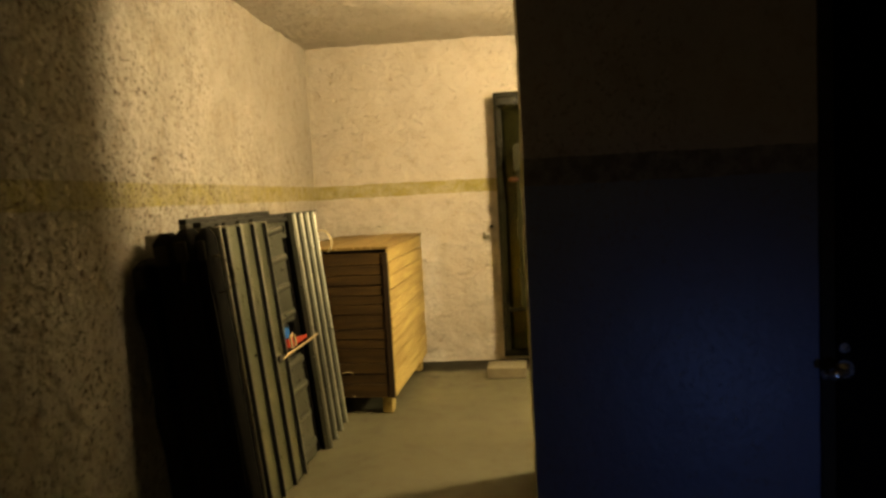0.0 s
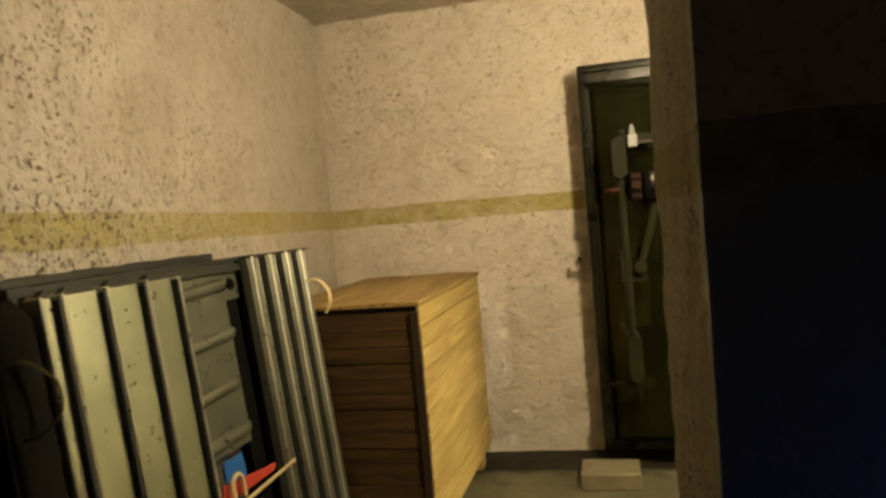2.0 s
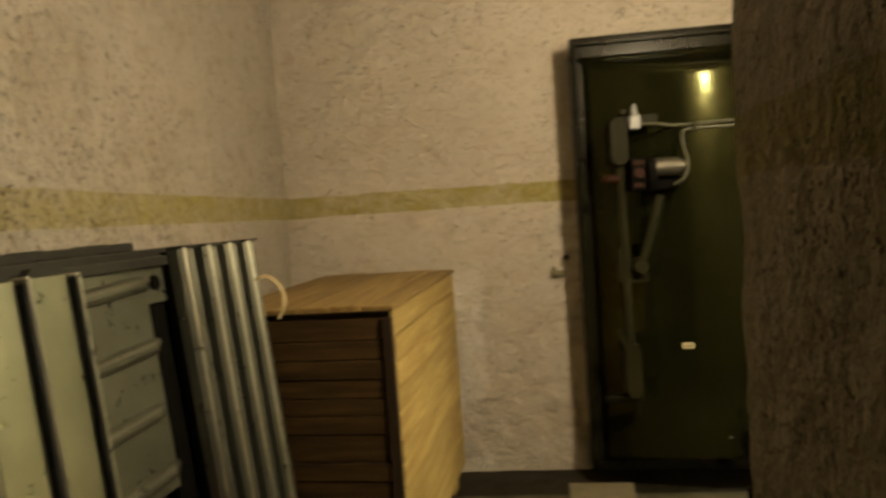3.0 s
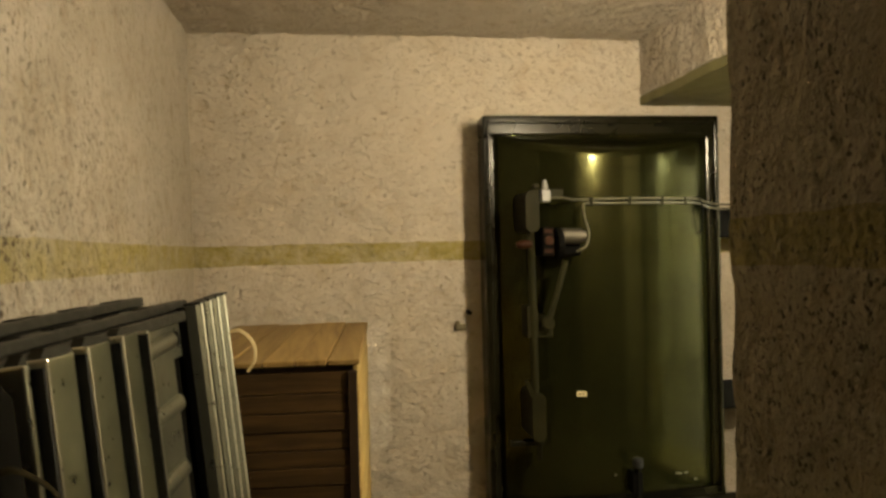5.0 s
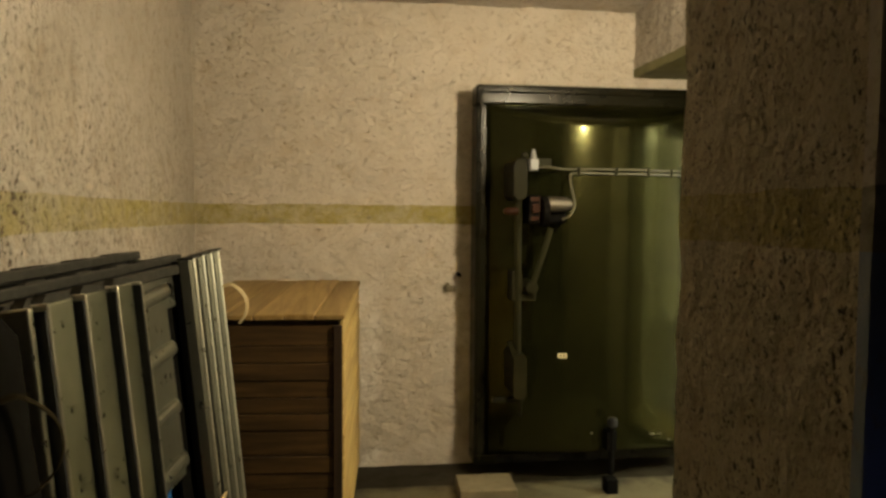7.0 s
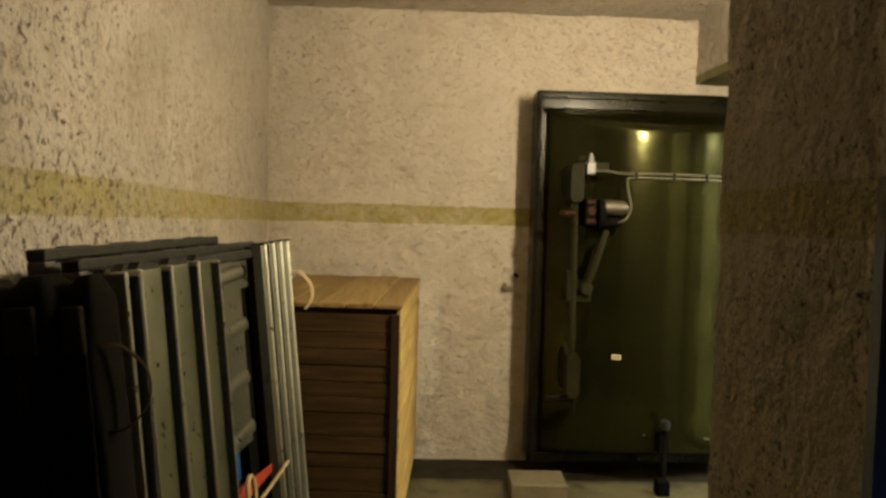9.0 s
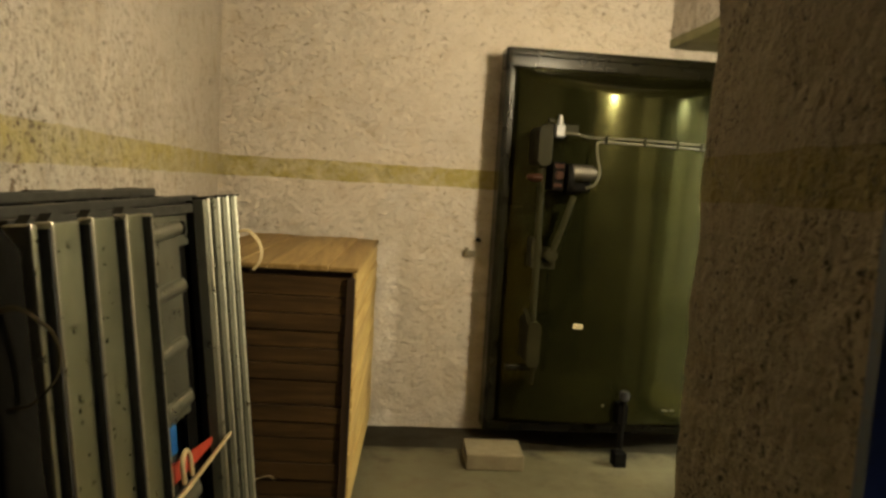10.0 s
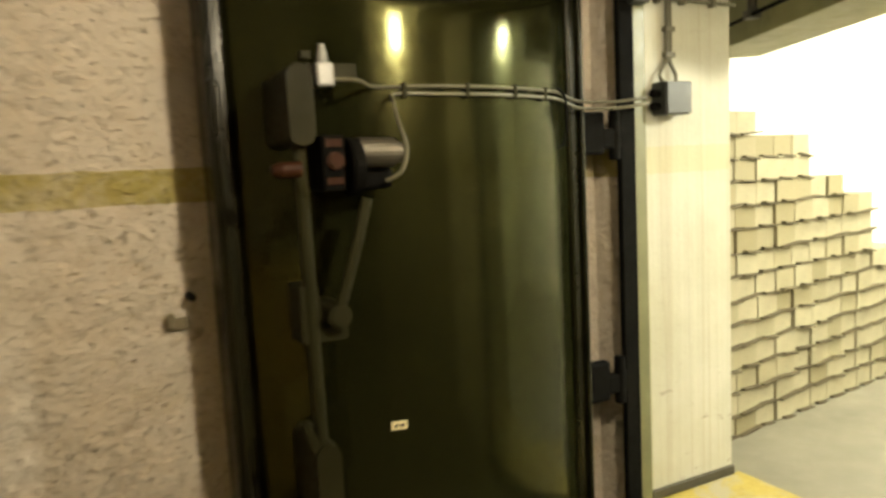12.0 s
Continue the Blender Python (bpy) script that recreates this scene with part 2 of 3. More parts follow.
GALV_TRAY = paint("zinc_tray", (0.24, 0.24, 0.185), 0.3, 0.2, 0.2, 0.85, (0.2, 0.13, 0.05))
GALV_DARK = paint("tarnished_rail", (0.045, 0.044, 0.036), 0.5, 0.3, 0.3, 0.5, (0.09, 0.085, 0.07), 0.2)
GALV_EDGE = paint("bright_zinc_edge", (0.6, 0.58, 0.47), 0.3, 0.1, 0.15, 1.0, (0.2, 0.19, 0.16))
GALV_DULL = paint("dull_zinc_sheet", (0.12, 0.117, 0.095), 0.48, 0.4, 0.3, 0.7, (0.12, 0.11, 0.09))
WHITE_PLASTIC = paint("white_plastic", (0.26, 0.265, 0.26), 0.3, 0.0, 0.05)
GREY_PLASTIC = paint("grey_plastic", (0.016, 0.018, 0.016), 0.45, 0.0, 0.05)
CABLE = paint("grey_cable", (0.09, 0.083, 0.05), 0.5, 0.0, 0.05)
LABEL = paint("paper_label", (0.8, 0.7, 0.4), 0.6, 0.0, 0.05)
INK = paint("dark_ink", (0.06, 0.05, 0.04), 0.7, 0.0, 0.05)
WEB = paint("pale_webbing", (0.46, 0.36, 0.19), 0.85, 0.3, 0.3)
WEB_DARK = paint("worn_olive_webbing", (0.045, 0.036, 0.016), 0.85, 0.3, 0.3, shine=0.1)
CANVAS = paint("black_canvas", (0.0155, 0.0148, 0.0125), 0.85, 0.3, 0.8, 0.0, (0.02, 0.018, 0.014), 0.03)
CANVAS_WORN = paint("worn_canvas", (0.045, 0.04, 0.027), 0.9, 0.5, 0.8, 0.0, (0.07, 0.06, 0.035), 0.03)
RED = paint("red_tag", (0.36, 0.035, 0.015), 0.5, 0.0)
BLUE = paint("blue_plastic", (0.015, 0.1, 0.32), 0.4, 0.0)
CARD = paint("beige_carton", (0.27, 0.245, 0.16), 0.85, 0.4, 0.4, 0.0, (0.16, 0.135, 0.08))
_info = CARD.node_tree.nodes.new("ShaderNodeObjectInfo")
_shader = CARD.node_tree.nodes["Principled BSDF"]
_tone = mix(CARD.node_tree, ramp(CARD.node_tree, _info.outputs["Random"], 0.55, 1.0), _shader.inputs["Base Color"].links[0].from_socket, (0.17, 0.147, 0.078))
CARD.node_tree.links.new(_tone, _shader.inputs["Base Color"])
CARD_STRIP = paint("brown_batten", (0.065, 0.05, 0.022), 0.8)
RUBBER = paint("black_rubber", (0.008, 0.008, 0.008), 0.6)
LAMP_GLASS, _tree, _b = material("lit_lamp_glass", (1, 0.9, 0.7), 0.4)
_b.inputs["Emission Color"].default_value, _b.inputs["Emission Strength"].default_value = (1, 0.8, 0.5, 1), 12

def wood(name, light, dark, along, rough=0.6):
    """Grain runs along the axis `along` (0 to 2) of the world; each plank takes a tone of its own."""
    m, tree, b = material(name, light, rough)
    scale = [26, 26, 26]
    scale[along] = 1.6
    info = tree.nodes.new("ShaderNodeObjectInfo")
    shift = tree.nodes.new("ShaderNodeVectorMath")
    shift.operation = "ADD"
    tree.links.new(coords(tree, tuple(scale)), shift.inputs[0])
    tree.links.new(math_node(tree, "MULTIPLY", info.outputs["Random"], 37.0), shift.inputs[1])
    grain = noise_tex(tree, shift.outputs[0], 1.0, 6, 0.65, 0.25)
    soft = noise_tex(tree, coords(tree), 5, 3)
    colour = mix(tree, ramp(tree, grain, 0.36, 0.66), dark, light)
    colour = mix(tree, math_node(tree, "MULTIPLY", info.outputs["Random"], 0.42), colour, tuple(c * 0.62 for c in dark))
    colour = mix(tree, math_node(tree, "MULTIPLY", ramp(tree, soft, 0.55, 0.75), 0.35), colour, dark)
    tree.links.new(colour, b.inputs["Base Color"])
    b.inputs["Specular IOR Level"].default_value = 0.28
    bump(tree, b, [(grain, 0.3)], 0.004)
    return m


PINE_Y = wood("pale_pine_along", (0.55, 0.415, 0.15), (0.33, 0.215, 0.065), 1)
# lid planks in a darker, browner pine than the sides
PINE_TOP = wood("darker_pine_lid", (0.38, 0.255, 0.092), (0.2, 0.122, 0.038), 1)
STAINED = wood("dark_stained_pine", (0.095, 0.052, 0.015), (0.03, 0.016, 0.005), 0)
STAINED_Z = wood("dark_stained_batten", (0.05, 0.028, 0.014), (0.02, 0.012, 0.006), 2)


# ---- mesh helpers ----
def link(name, bm, mat, parent=None, label="", smooth=False):
    me = bpy.data.meshes.new(name)
    bmesh.ops.recalc_face_normals(bm, faces=bm.faces)
    bm.to_mesh(me)
    bm.free()
    me.materials.append(mat)
    if smooth:
        me.shade_smooth()
    ob = new(name, me)
    if parent:
        ob.parent = parent
    if label:
        ob["label"] = label
    return ob


def part(name, bm, mat, parent, label="", smooth=False):
    return link(name, bm, mat, parent, label, smooth)


def thing(name, place, label, category, group="", kind=""):
    ob = new(name)
    ob.matrix_world = place
    return tagged(ob, label, category, group, kind)


def box(x0, x1, y0, y1, z0, z1, bevel=0.0, seg=2):
    bm = bmesh.new()
    bmesh.ops.create_cube(bm, size=1, matrix=Matrix.LocRotScale(((x0 + x1) / 2, (y0 + y1) / 2, (z0 + z1) / 2), None, (abs(x1 - x0), abs(y1 - y0), abs(z1 - z0))))
    if bevel:
        bmesh.ops.bevel(bm, geom=bm.edges[:], offset=bevel, segments=seg, affect="EDGES", profile=0.5)
    return bm


def rod(a, b, r, r2=None, seg=16, bevel=0.0):
    a, b = Vector(a), Vector(b)
    bm = bmesh.new()
    bmesh.ops.create_cone(bm, cap_ends=True, segments=seg, radius1=r, radius2=r if r2 is None else r2, depth=(b - a).length,
                          matrix=Matrix.Translation((a + b) / 2) @ (b - a).to_track_quat("Z", "Y").to_matrix().to_4x4())
    if bevel:
        bmesh.ops.bevel(bm, geom=[e for e in bm.edges if len([f for f in e.link_faces if len(f.verts) > 4]) == 1], offset=bevel, segments=2, affect="EDGES")
    return bm


def join(*parts):
    out = bmesh.new()
    for bm in parts:
        me = bpy.data.meshes.new("join")
        bm.to_mesh(me)
        bm.free()
        out.from_mesh(me)
        bpy.data.meshes.remove(me)
    return out


def turned(bm, m):
    bmesh.ops.transform(bm, matrix=m, verts=bm.verts)
    return bm


def prism(outline, axis, lo, hi, bevel=0.0):
    """An outline in the two other axes, drawn out along axis."""
    bm = bmesh.new()
    rings = []
    for v in (lo, hi):
        ring = []
        for p, q in outline:
            c = [p, q]
            c.insert(axis, v)
            ring.append(bm.verts.new(c))
        rings.append(ring)
    n = len(outline)
    bm.faces.new(rings[0])
    bm.faces.new(list(reversed(rings[1])))
    for i in range(n):
        bm.faces.new((rings[0][i], rings[1][i], rings[1][(i + 1) % n], rings[0][(i + 1) % n]))
    if bevel:
        bmesh.ops.recalc_face_normals(bm, faces=bm.faces)
        bmesh.ops.bevel(bm, geom=bm.edges[:], offset=bevel, segments=2, affect="EDGES")
    return bm


def tube(points, r, seg=8, flat=1.0, smooth_steps=6):
    """A cable or strap through the points; flat below 1 makes it a band."""
    pts = [Vector(p) for p in points]
    line = []
    for i in range(len(pts) - 1):
        p0, p1, p2, p3 = pts[max(i - 1, 0)], pts[i], pts[i + 1], pts[min(i + 2, len(pts) - 1)]
        for k in range(smooth_steps):
            t = k / smooth_steps
            line.append(0.5 * (2 * p1 + (p2 - p0) * t + (2 * p0 - 5 * p1 + 4 * p2 - p3) * t * t + (3 * p1 - p0 - 3 * p2 + p3) * t ** 3))
    line.append(pts[-1])
    bm = bmesh.new()
    rings, side = [], None
    for i, p in enumerate(line):
        d = (line[min(i + 1, len(line) - 1)] - line[max(i - 1, 0)]).normalized()
        if side is None:
            side = d.orthogonal().normalized()
        side = (side - d * side.dot(d)).normalized()
        up = d.cross(side)
        rings.append([bm.verts.new(p + r * (math.cos(a) * side + flat * math.sin(a) * up)) for a in (2 * math.pi * k / seg for k in range(seg))])
    for a, b in zip(rings, rings[1:]):
        for k in range(seg):
            bm.faces.new((a[k], a[(k + 1) % seg], b[(k + 1) % seg], b[k]))
    bm.faces.new(rings[0])
    bm.faces.new(list(reversed(rings[-1])))
    return bm


def slab(name, x0, x1, y0, y1, z0, z1, mat, step=0.0, amp=0.006, label="", category="wall"):
    """A solid wall, floor or ceiling; with a step its faces are uneven, as thrown plaster is."""
    lo, hi = Vector((x0, y0, z0)), Vector((x1, y1, z1))
    n = [max(1, round((hi[k] - lo[k]) / step)) if step else 1 for k in range(3)]
    verts, index, faces = [], {}, []

    def vert(i):
        if i not in index:
            p = Vector([lo[k] + (hi[k] - lo[k]) * i[k] / n[k] for k in range(3)])
            if step:
                d = noise.noise_vector(p * 7.0) * amp + noise.noise_vector(p * 19.0) * amp * 0.6
                p = p + d
            index[i] = len(verts)
            verts.append(p)
        return index[i]

    for k in range(3):
        u, v = (k + 1) % 3, (k + 2) % 3
        for side in (0, n[k]):
            for a in range(n[u]):
                for c in range(n[v]):
                    quad = []
                    for da, dc in ((0, 0), (1, 0), (1, 1), (0, 1)):
                        i = [0, 0, 0]
                        i[k], i[u], i[v] = side, a + da, c + dc
                        quad.append(vert(tuple(i)))
                    faces.append(quad if side else quad[::-1])
    me = bpy.data.meshes.new(name)
    me.from_pydata([tuple(p) for p in verts], [], faces)
    me.materials.append(mat)
    if step:
        me.shade_smooth()
        me.set_sharp_from_angle(angle=radians(50))
    return tagged(new(name, me), label, category, "", "structure")


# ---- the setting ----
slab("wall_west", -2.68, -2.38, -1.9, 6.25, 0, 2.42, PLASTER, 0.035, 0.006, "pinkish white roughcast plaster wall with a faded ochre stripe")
slab("wall_north", -2.5, 0.6, 6.1, 6.4, -0.06, 2.42, PLASTER_CLEAN, 0.035, 0.005, "pinkish white roughcast plaster wall behind the steel door")
slab("wall_stub", -0.856, 0.5, 3.34, 3.937, 0, 2.42, PLASTER_STUB, 0.03, 0.008, "rough sooty plaster wall end with an ochre stripe, coloured darker for its shade")
slab("wall_corridor", -0.862, 0.145, 3.325, 3.35, 0, 2.42, PLASTER_CORRIDOR, 0.05, 0.002, "dark corridor wall, blue below a stripe")
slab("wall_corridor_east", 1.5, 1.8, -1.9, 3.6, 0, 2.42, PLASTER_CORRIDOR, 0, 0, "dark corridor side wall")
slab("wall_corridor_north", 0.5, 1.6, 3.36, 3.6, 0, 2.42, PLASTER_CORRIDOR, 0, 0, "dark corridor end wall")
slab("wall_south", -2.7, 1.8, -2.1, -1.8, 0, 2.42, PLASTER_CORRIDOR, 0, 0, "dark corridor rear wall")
slab("wall_east_pier", 0.44, 0.945, 3.9, 4.87, 0, 2.42, PLASTER_CLEAN, 0.05, 0.004, "plastered pier beside the opening")
slab("wall_east_jamb", 0.44, 0.945, 5.93, 6.4, 0, 2.42, JAMB, 0, 0, "cream painted concrete jamb of the opening")
slab("wall_east_lintel", 0.44, 0.945, 4.87, 5.93, 1.94, 2.42, CREAM, 0, 0, "cream painted concrete lintel over the opening")
slab("wall_east_return", 0.42, 0.442, 5.93, 6.12, 0, 2.1, PLASTER_CLEAN, 0.04, 0.002, "narrow plaster return beside the door frame")
slab("beam_ceiling", -0.1, 0.44, 3.9, 6.12, 2.105, 2.44, PLASTER_CEILING, 0.03, 0.01, "rough plastered ceiling beam", "beam")
slab("beam_edge_stripe", -0.103, 0.44, 3.9, 6.12, 2.055, 2.1, OLIVE_WALL, 0.035, 0.006, "faded olive edge along the beam", "trim")
slab("ceiling", -2.6, 0.6, -1.9, 6.2, 2.4, 2.6, PLASTER_CEILING, 0.035, 0.01, "rough plastered ceiling", "ceiling")
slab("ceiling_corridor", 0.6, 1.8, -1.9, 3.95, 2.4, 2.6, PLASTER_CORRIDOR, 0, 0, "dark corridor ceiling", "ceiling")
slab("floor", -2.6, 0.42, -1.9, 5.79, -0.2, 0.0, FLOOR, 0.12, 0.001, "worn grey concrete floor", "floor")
slab("floor_corridor", 0.42, 1.8, -1.9, 3.6, -0.2, 0.0, FLOOR, 0, 0, "worn grey concrete floor of the dark corridor", "floor")
slab("floor_wall_strip", -2.5, 0.42, 5.79, 6.15, -0.2, -0.008, DARK_CONCRETE, 0.06, 0.002, "dark strip of floor along the wall", "floor")
slab("threshold", 0.44, 0.98, 4.875, 5.925, -0.2, 0.052, YELLOW, 0, 0, "worn yellow painted threshold slab", "threshold")

# the bright store beyond the opening
slab("floor_store", 0.98, 5.2, 3.2, 7.2, -0.2, 0.03, concrete("pale_store_floor", (0.19, 0.178, 0.135), (0.165, 0.152, 0.11), 0.55), 0, 0, "smooth pale grey store floor", "floor")
slab("wall_store_north", 0.9, 5.2, 6.95, 7.2, 0, 2.6, WHITE_WALL, 0, 0, "bright white store wall with a pale yellow stripe")
slab("wall_store_east", 5.0, 5.3, 3.2, 7.2, 0, 2.6, WHITE_WALL, 0, 0, "bright white store wall")
slab("wall_store_south", 0.9, 5.2, 3.0, 3.3, 0, 2.6, WHITE_WALL, 0, 0, "bright white store wall")
slab("ceiling_store", 0.9, 5.3, 3.0, 7.2, 2.55, 2.75, WHITE_WALL, 0, 0, "white store ceiling", "ceiling")


# ---- opening's steel frame and the corridor door ----
def door_frame():
    f = thing("door_frame", pose(0, 0, 0), "black steel frame round the opening with an olive edge", "door frame", "", "structure")
    part("post", box(0.378, 0.444, 5.9, 5.926, 0.0, 2.03, 0.004), BLACK, f)
    part("post", box(0.378, 0.444, 4.85, 4.876, 0.0, 2.03, 0.004), BLACK, f)
    part("head", box(0.4, 0.444, 4.877, 5.899, 1.935, 2.03, 0.004), BLACK, f)
    part("sill", box(0.372, 0.437, 4.875, 5.925, 0.0, 0.046, 0.004), BLACK, f)
    part("lining", box(0.447, 0.505, 5.912, 5.928, 0.054, 1.93, 0.003), GREEN, f, "olive green lining strip")
    part("lining", box(0.447, 0.505, 4.872, 4.888, 0.054, 1.93, 0.003), GREEN, f, "olive green lining strip")
    part("skirting", box(0.51, 0.944, 5.914, 5.93, 0.054, 0.09, 0.003), FLOOR, f, "dark strip at the foot of the jamb")


def corridor_door():
    d = thing("door_1", pose(0, 0, 0), "dark closed corridor door with a lever handle", "door", "", "structure")
    part("leaf", box(0.197, 0.5, 3.3, 3.35, 0.0, 2.0, 0.003), BLACK, d)
    part("frame", box(0.147, 0.195, 3.312, 3.36, 0.0, 2.05, 0.004), DARK_CONCRETE, d)
    h = part("handle", join(rod((0.215, 3.3, 0.615), (0.215, 3.25, 0.615), 0.012), rod((0.215, 3.258, 0.615), (0.125, 3.25, 0.608), 0.013, 0.016, bevel=0.004), rod((0.215, 3.3, 0.615), (0.215, 3.292, 0.615), 0.032)), CHROME, d, "polished metal lever handle")
    bm = bmesh.new()
    bmesh.ops.create_uvsphere(bm, u_segments=16, v_segments=10, radius=0.024, matrix=Matrix.Translation((0.165, 3.245, 0.612)))
    part("knob", bm, CHROME, d, "round polished knob", True)
    part("key_plate", join(rod((0.215, 3.3, 0.69), (0.215, 3.29, 0.69), 0.018), box(0.205, 0.225, 3.284, 3.291, 0.685, 0.695, 0.002)), CHROME, d)
    return h


door_frame()
corridor_door()


# ---- the curved steel door ----
LX0, LX1, LZ0, LZ1, LY = -1.01, 0.19, 0.085, 1.965, 5.875
IX0, IX1, IZ0, IZ1 = -0.952, 0.118, 0.115, 1.866
SAG = 0.2


def steel_plate():
    nx, nz = 48, 150
    bm = bmesh.new()
    sag, grid = SAG, []
    half = (IX1 - IX0) / 2
    radius = (half * half + sag * sag) / (2 * sag)
    for j in range(nz + 1):
        z = IZ0 + (IZ1 - IZ0) * j / nz
        row = []
        for i in range(nx + 1):
            x = -half + 2 * half * i / nx
            d = math.sqrt(radius * radius - x * x) - (radius - sag)
            cut = min((IZ1 - z) * 2.1, (z - IZ0) * 3.2)
            soft_cut = -0.012 * math.log(math.exp(-d / 0.012) + math.exp(-cut / 0.012)) if min(d, cut) > 0.0 else 0.0
            row.append(bm.verts.new((x + (IX0 + IX1) / 2, LY + 0.01 - max(0.0, soft_cut), z)))
        grid.append(row)
    for j in range(nz):
        for i in range(nx):
            bm.faces.new((grid[j][i], grid[j][i + 1], grid[j + 1][i + 1], grid[j + 1][i]))
    bmesh.ops.solidify(bm, geom=bm.faces[:], thickness=-0.008)
    return bm


def steel_door():
    d = thing("steel_door", pose(0.018, 0, 0), "dark olive glossy curved steel blast door, swung open against the wall", "blast door")
    yb = 6.02
    part("rim", box(LX0, LX1, LY, yb, IZ1, LZ1, 0.012), DOOR, d)
    part("rim", box(LX0, LX1, LY, yb, LZ0 - 0.02, IZ0, 0.006), DOOR, d)
    part("rim", box(LX0, IX0, LY, yb, IZ0 + 0.001, IZ1 - 0.001, 0.012), DOOR, d)
    part("rim", box(IX1, LX1, LY, yb, IZ0 + 0.001, IZ1 - 0.001, 0.012), DOOR, d)
    part("bead", join(box(LX0 + 0.02, LX1 - 0.02, LY - 0.016, LY + 0.002, LZ1 - 0.042, LZ1 - 0.018, 0.006), box(LX0 + 0.016, LX0 + 0.034, LY - 0.016, LY + 0.002, LZ0, LZ1 - 0.045, 0.006),
                      box(LX1 - 0.034, LX1 - 0.016, LY - 0.016, LY + 0.002, LZ0, LZ1 - 0.045, 0.006)), DOOR, d, "rounded bead along the rim")
    part("infill", box(LX0 + 0.03, LX1 - 0.03, yb, yb + 0.02, LZ0 + 0.05, LZ1 - 0.04, 0.004), RUBBER, d, "black rubber seal")
    part("plate", steel_plate(), DOOR_PLATE, d, "glossy curved olive plate", True)
    # hinges
    for z in (1.42, 0.56):
        h = part("hinge", join(box(LX1 - 0.005, 0.285, 5.89, 5.93, z - 0.07, z + 0.075, 0.012), box(0.27, 0.345, 5.89, 5.93, z - 0.05, z + 0.02, 0.008), rod((0.335, 5.905, z - 0.09), (0.335, 5.905, z + 0.08), 0.02, bevel=0.004)), BLACK, d, "black hinge bracket")
        part("gusset", box(0.335, 0.359, 5.895, 5.925, z - 0.05, z + 0.03, 0.004), BLACK, h)
    # locking gear
    def plate_y(x):
        half = (IX1 - IX0) / 2
        r = (half * half + SAG * SAG) / (2 * SAG)
        q = x - (IX0 + IX1) / 2
        return LY + 0.01 - (math.sqrt(r * r - q * q) - (r - SAG))

    def pill(x0, x1, z0, z1, y0, y1):
        r = (x1 - x0) / 2
        ring = [((x0 + x1) / 2 + r * math.cos(a), (z1 - r if a <= math.pi else z0 + r) + r * math.sin(a)) for a in [math.pi * k / 10 for k in range(11)] + [math.pi + math.pi * k / 10 for k in range(11)]]
        return prism(ring, 1, y0, y1)

    part("latch_case", pill(-0.886, -0.824, 1.397, 1.582, 5.58, 5.8), OLIVE, d, "olive rounded latch case")
    part("latch_case", pill(-0.874, -0.812, 0.47, 0.685, 5.59, 5.8), OLIVE, d, "olive rounded latch case")
    part("latch_tongue", prism([(-0.9, 0.74), (-0.885, 0.745), (-0.855, 0.68), (-0.872, 0.66)], 1, 5.6, 5.63), OLIVE, d)
    part("latch_foot", join(box(-0.955, -0.8, 5.66, 5.7, 0.435, 0.462, 0.005), rod((-0.83, 5.64, 0.38), (-0.83, 5.64, 0.47), 0.012)), DOOR, d)
    part("push_rod", rod((-0.855, 5.625, 1.4), (-0.85, 5.625, 0.68), 0.017), OLIVE, d, "vertical olive locking rod")
    part("rod_crook", tube([(-0.86, 5.625, 1.39), (-0.862, 5.61, 1.33), (-0.85, 5.62, 1.28), (-0.845, 5.65, 1.26)], 0.012), OLIVE, d)
    part("guide_bracket", prism([(-0.88, 1.07), (-0.835, 1.07), (-0.825, 0.965), (-0.765, 0.965), (-0.765, 0.93), (-0.88, 0.93)], 1, 5.615, 5.72, 0.003), OLIVE, d)
    part("crank_arm", tube([(-0.714, 5.57, 1.27), (-0.745, 5.575, 1.16), (-0.775, 5.585, 1.06), (-0.796, 5.59, 0.995)], 0.02, 12, 0.6), OLIVE, d, "olive crank arm")
    part("crank_pin", rod((-0.796, 5.57, 0.995), (-0.796, 5.72, 0.995), 0.03, bevel=0.006), OLIVE, d)
    part("gear_block", box(-0.82, -0.762, 5.56, 5.72, 1.29, 1.42, 0.008), BLACK, d)
    part("gear_button", rod((-0.79, 5.548, 1.36), (-0.79, 5.57, 1.36), 0.021, bevel=0.005), BRASS, d, "worn reddish bolt head")
    part("gear_mark", join(box(-0.812, -0.772, 5.5565, 5.5595, 1.392, 1.41), box(-0.812, -0.772, 5.5565, 5.5595, 1.306, 1.322)), BRASS, d, "worn reddish marks on the block")
    part("hub_disc", turned(rod((0, 0, -0.015), (0, 0, 0.015), 0.068, seg=28, bevel=0.004), pose(-0.745, 5.58, 1.345, 0, 90, 0)), BLACK, d)
    part("hub", join(rod((-0.735, 5.58, 1.378), (-0.63, 5.58, 1.376), 0.036, seg=24, bevel=0.006), rod((-0.63, 5.58, 1.376), (-0.618, 5.58, 1.376), 0.026)), STEEL, d, "bare steel hub")
    part("hub_base", box(-0.73, -0.63, 5.6, 5.74, 1.29, 1.36, 0.01), BLACK, d)
    part("hand_grip", join(rod((-0.928, 5.6, 1.345), (-0.905, 5.6, 1.345), 0.011, 0.019), rod((-0.905, 5.6, 1.345), (-0.86, 5.6, 1.345), 0.018)), BRASS, d, "worn reddish grip")
    part("grip_arm", box(-0.875, -0.855, 5.6, 5.78, 1.325, 1.365, 0.005), BLACK, d)
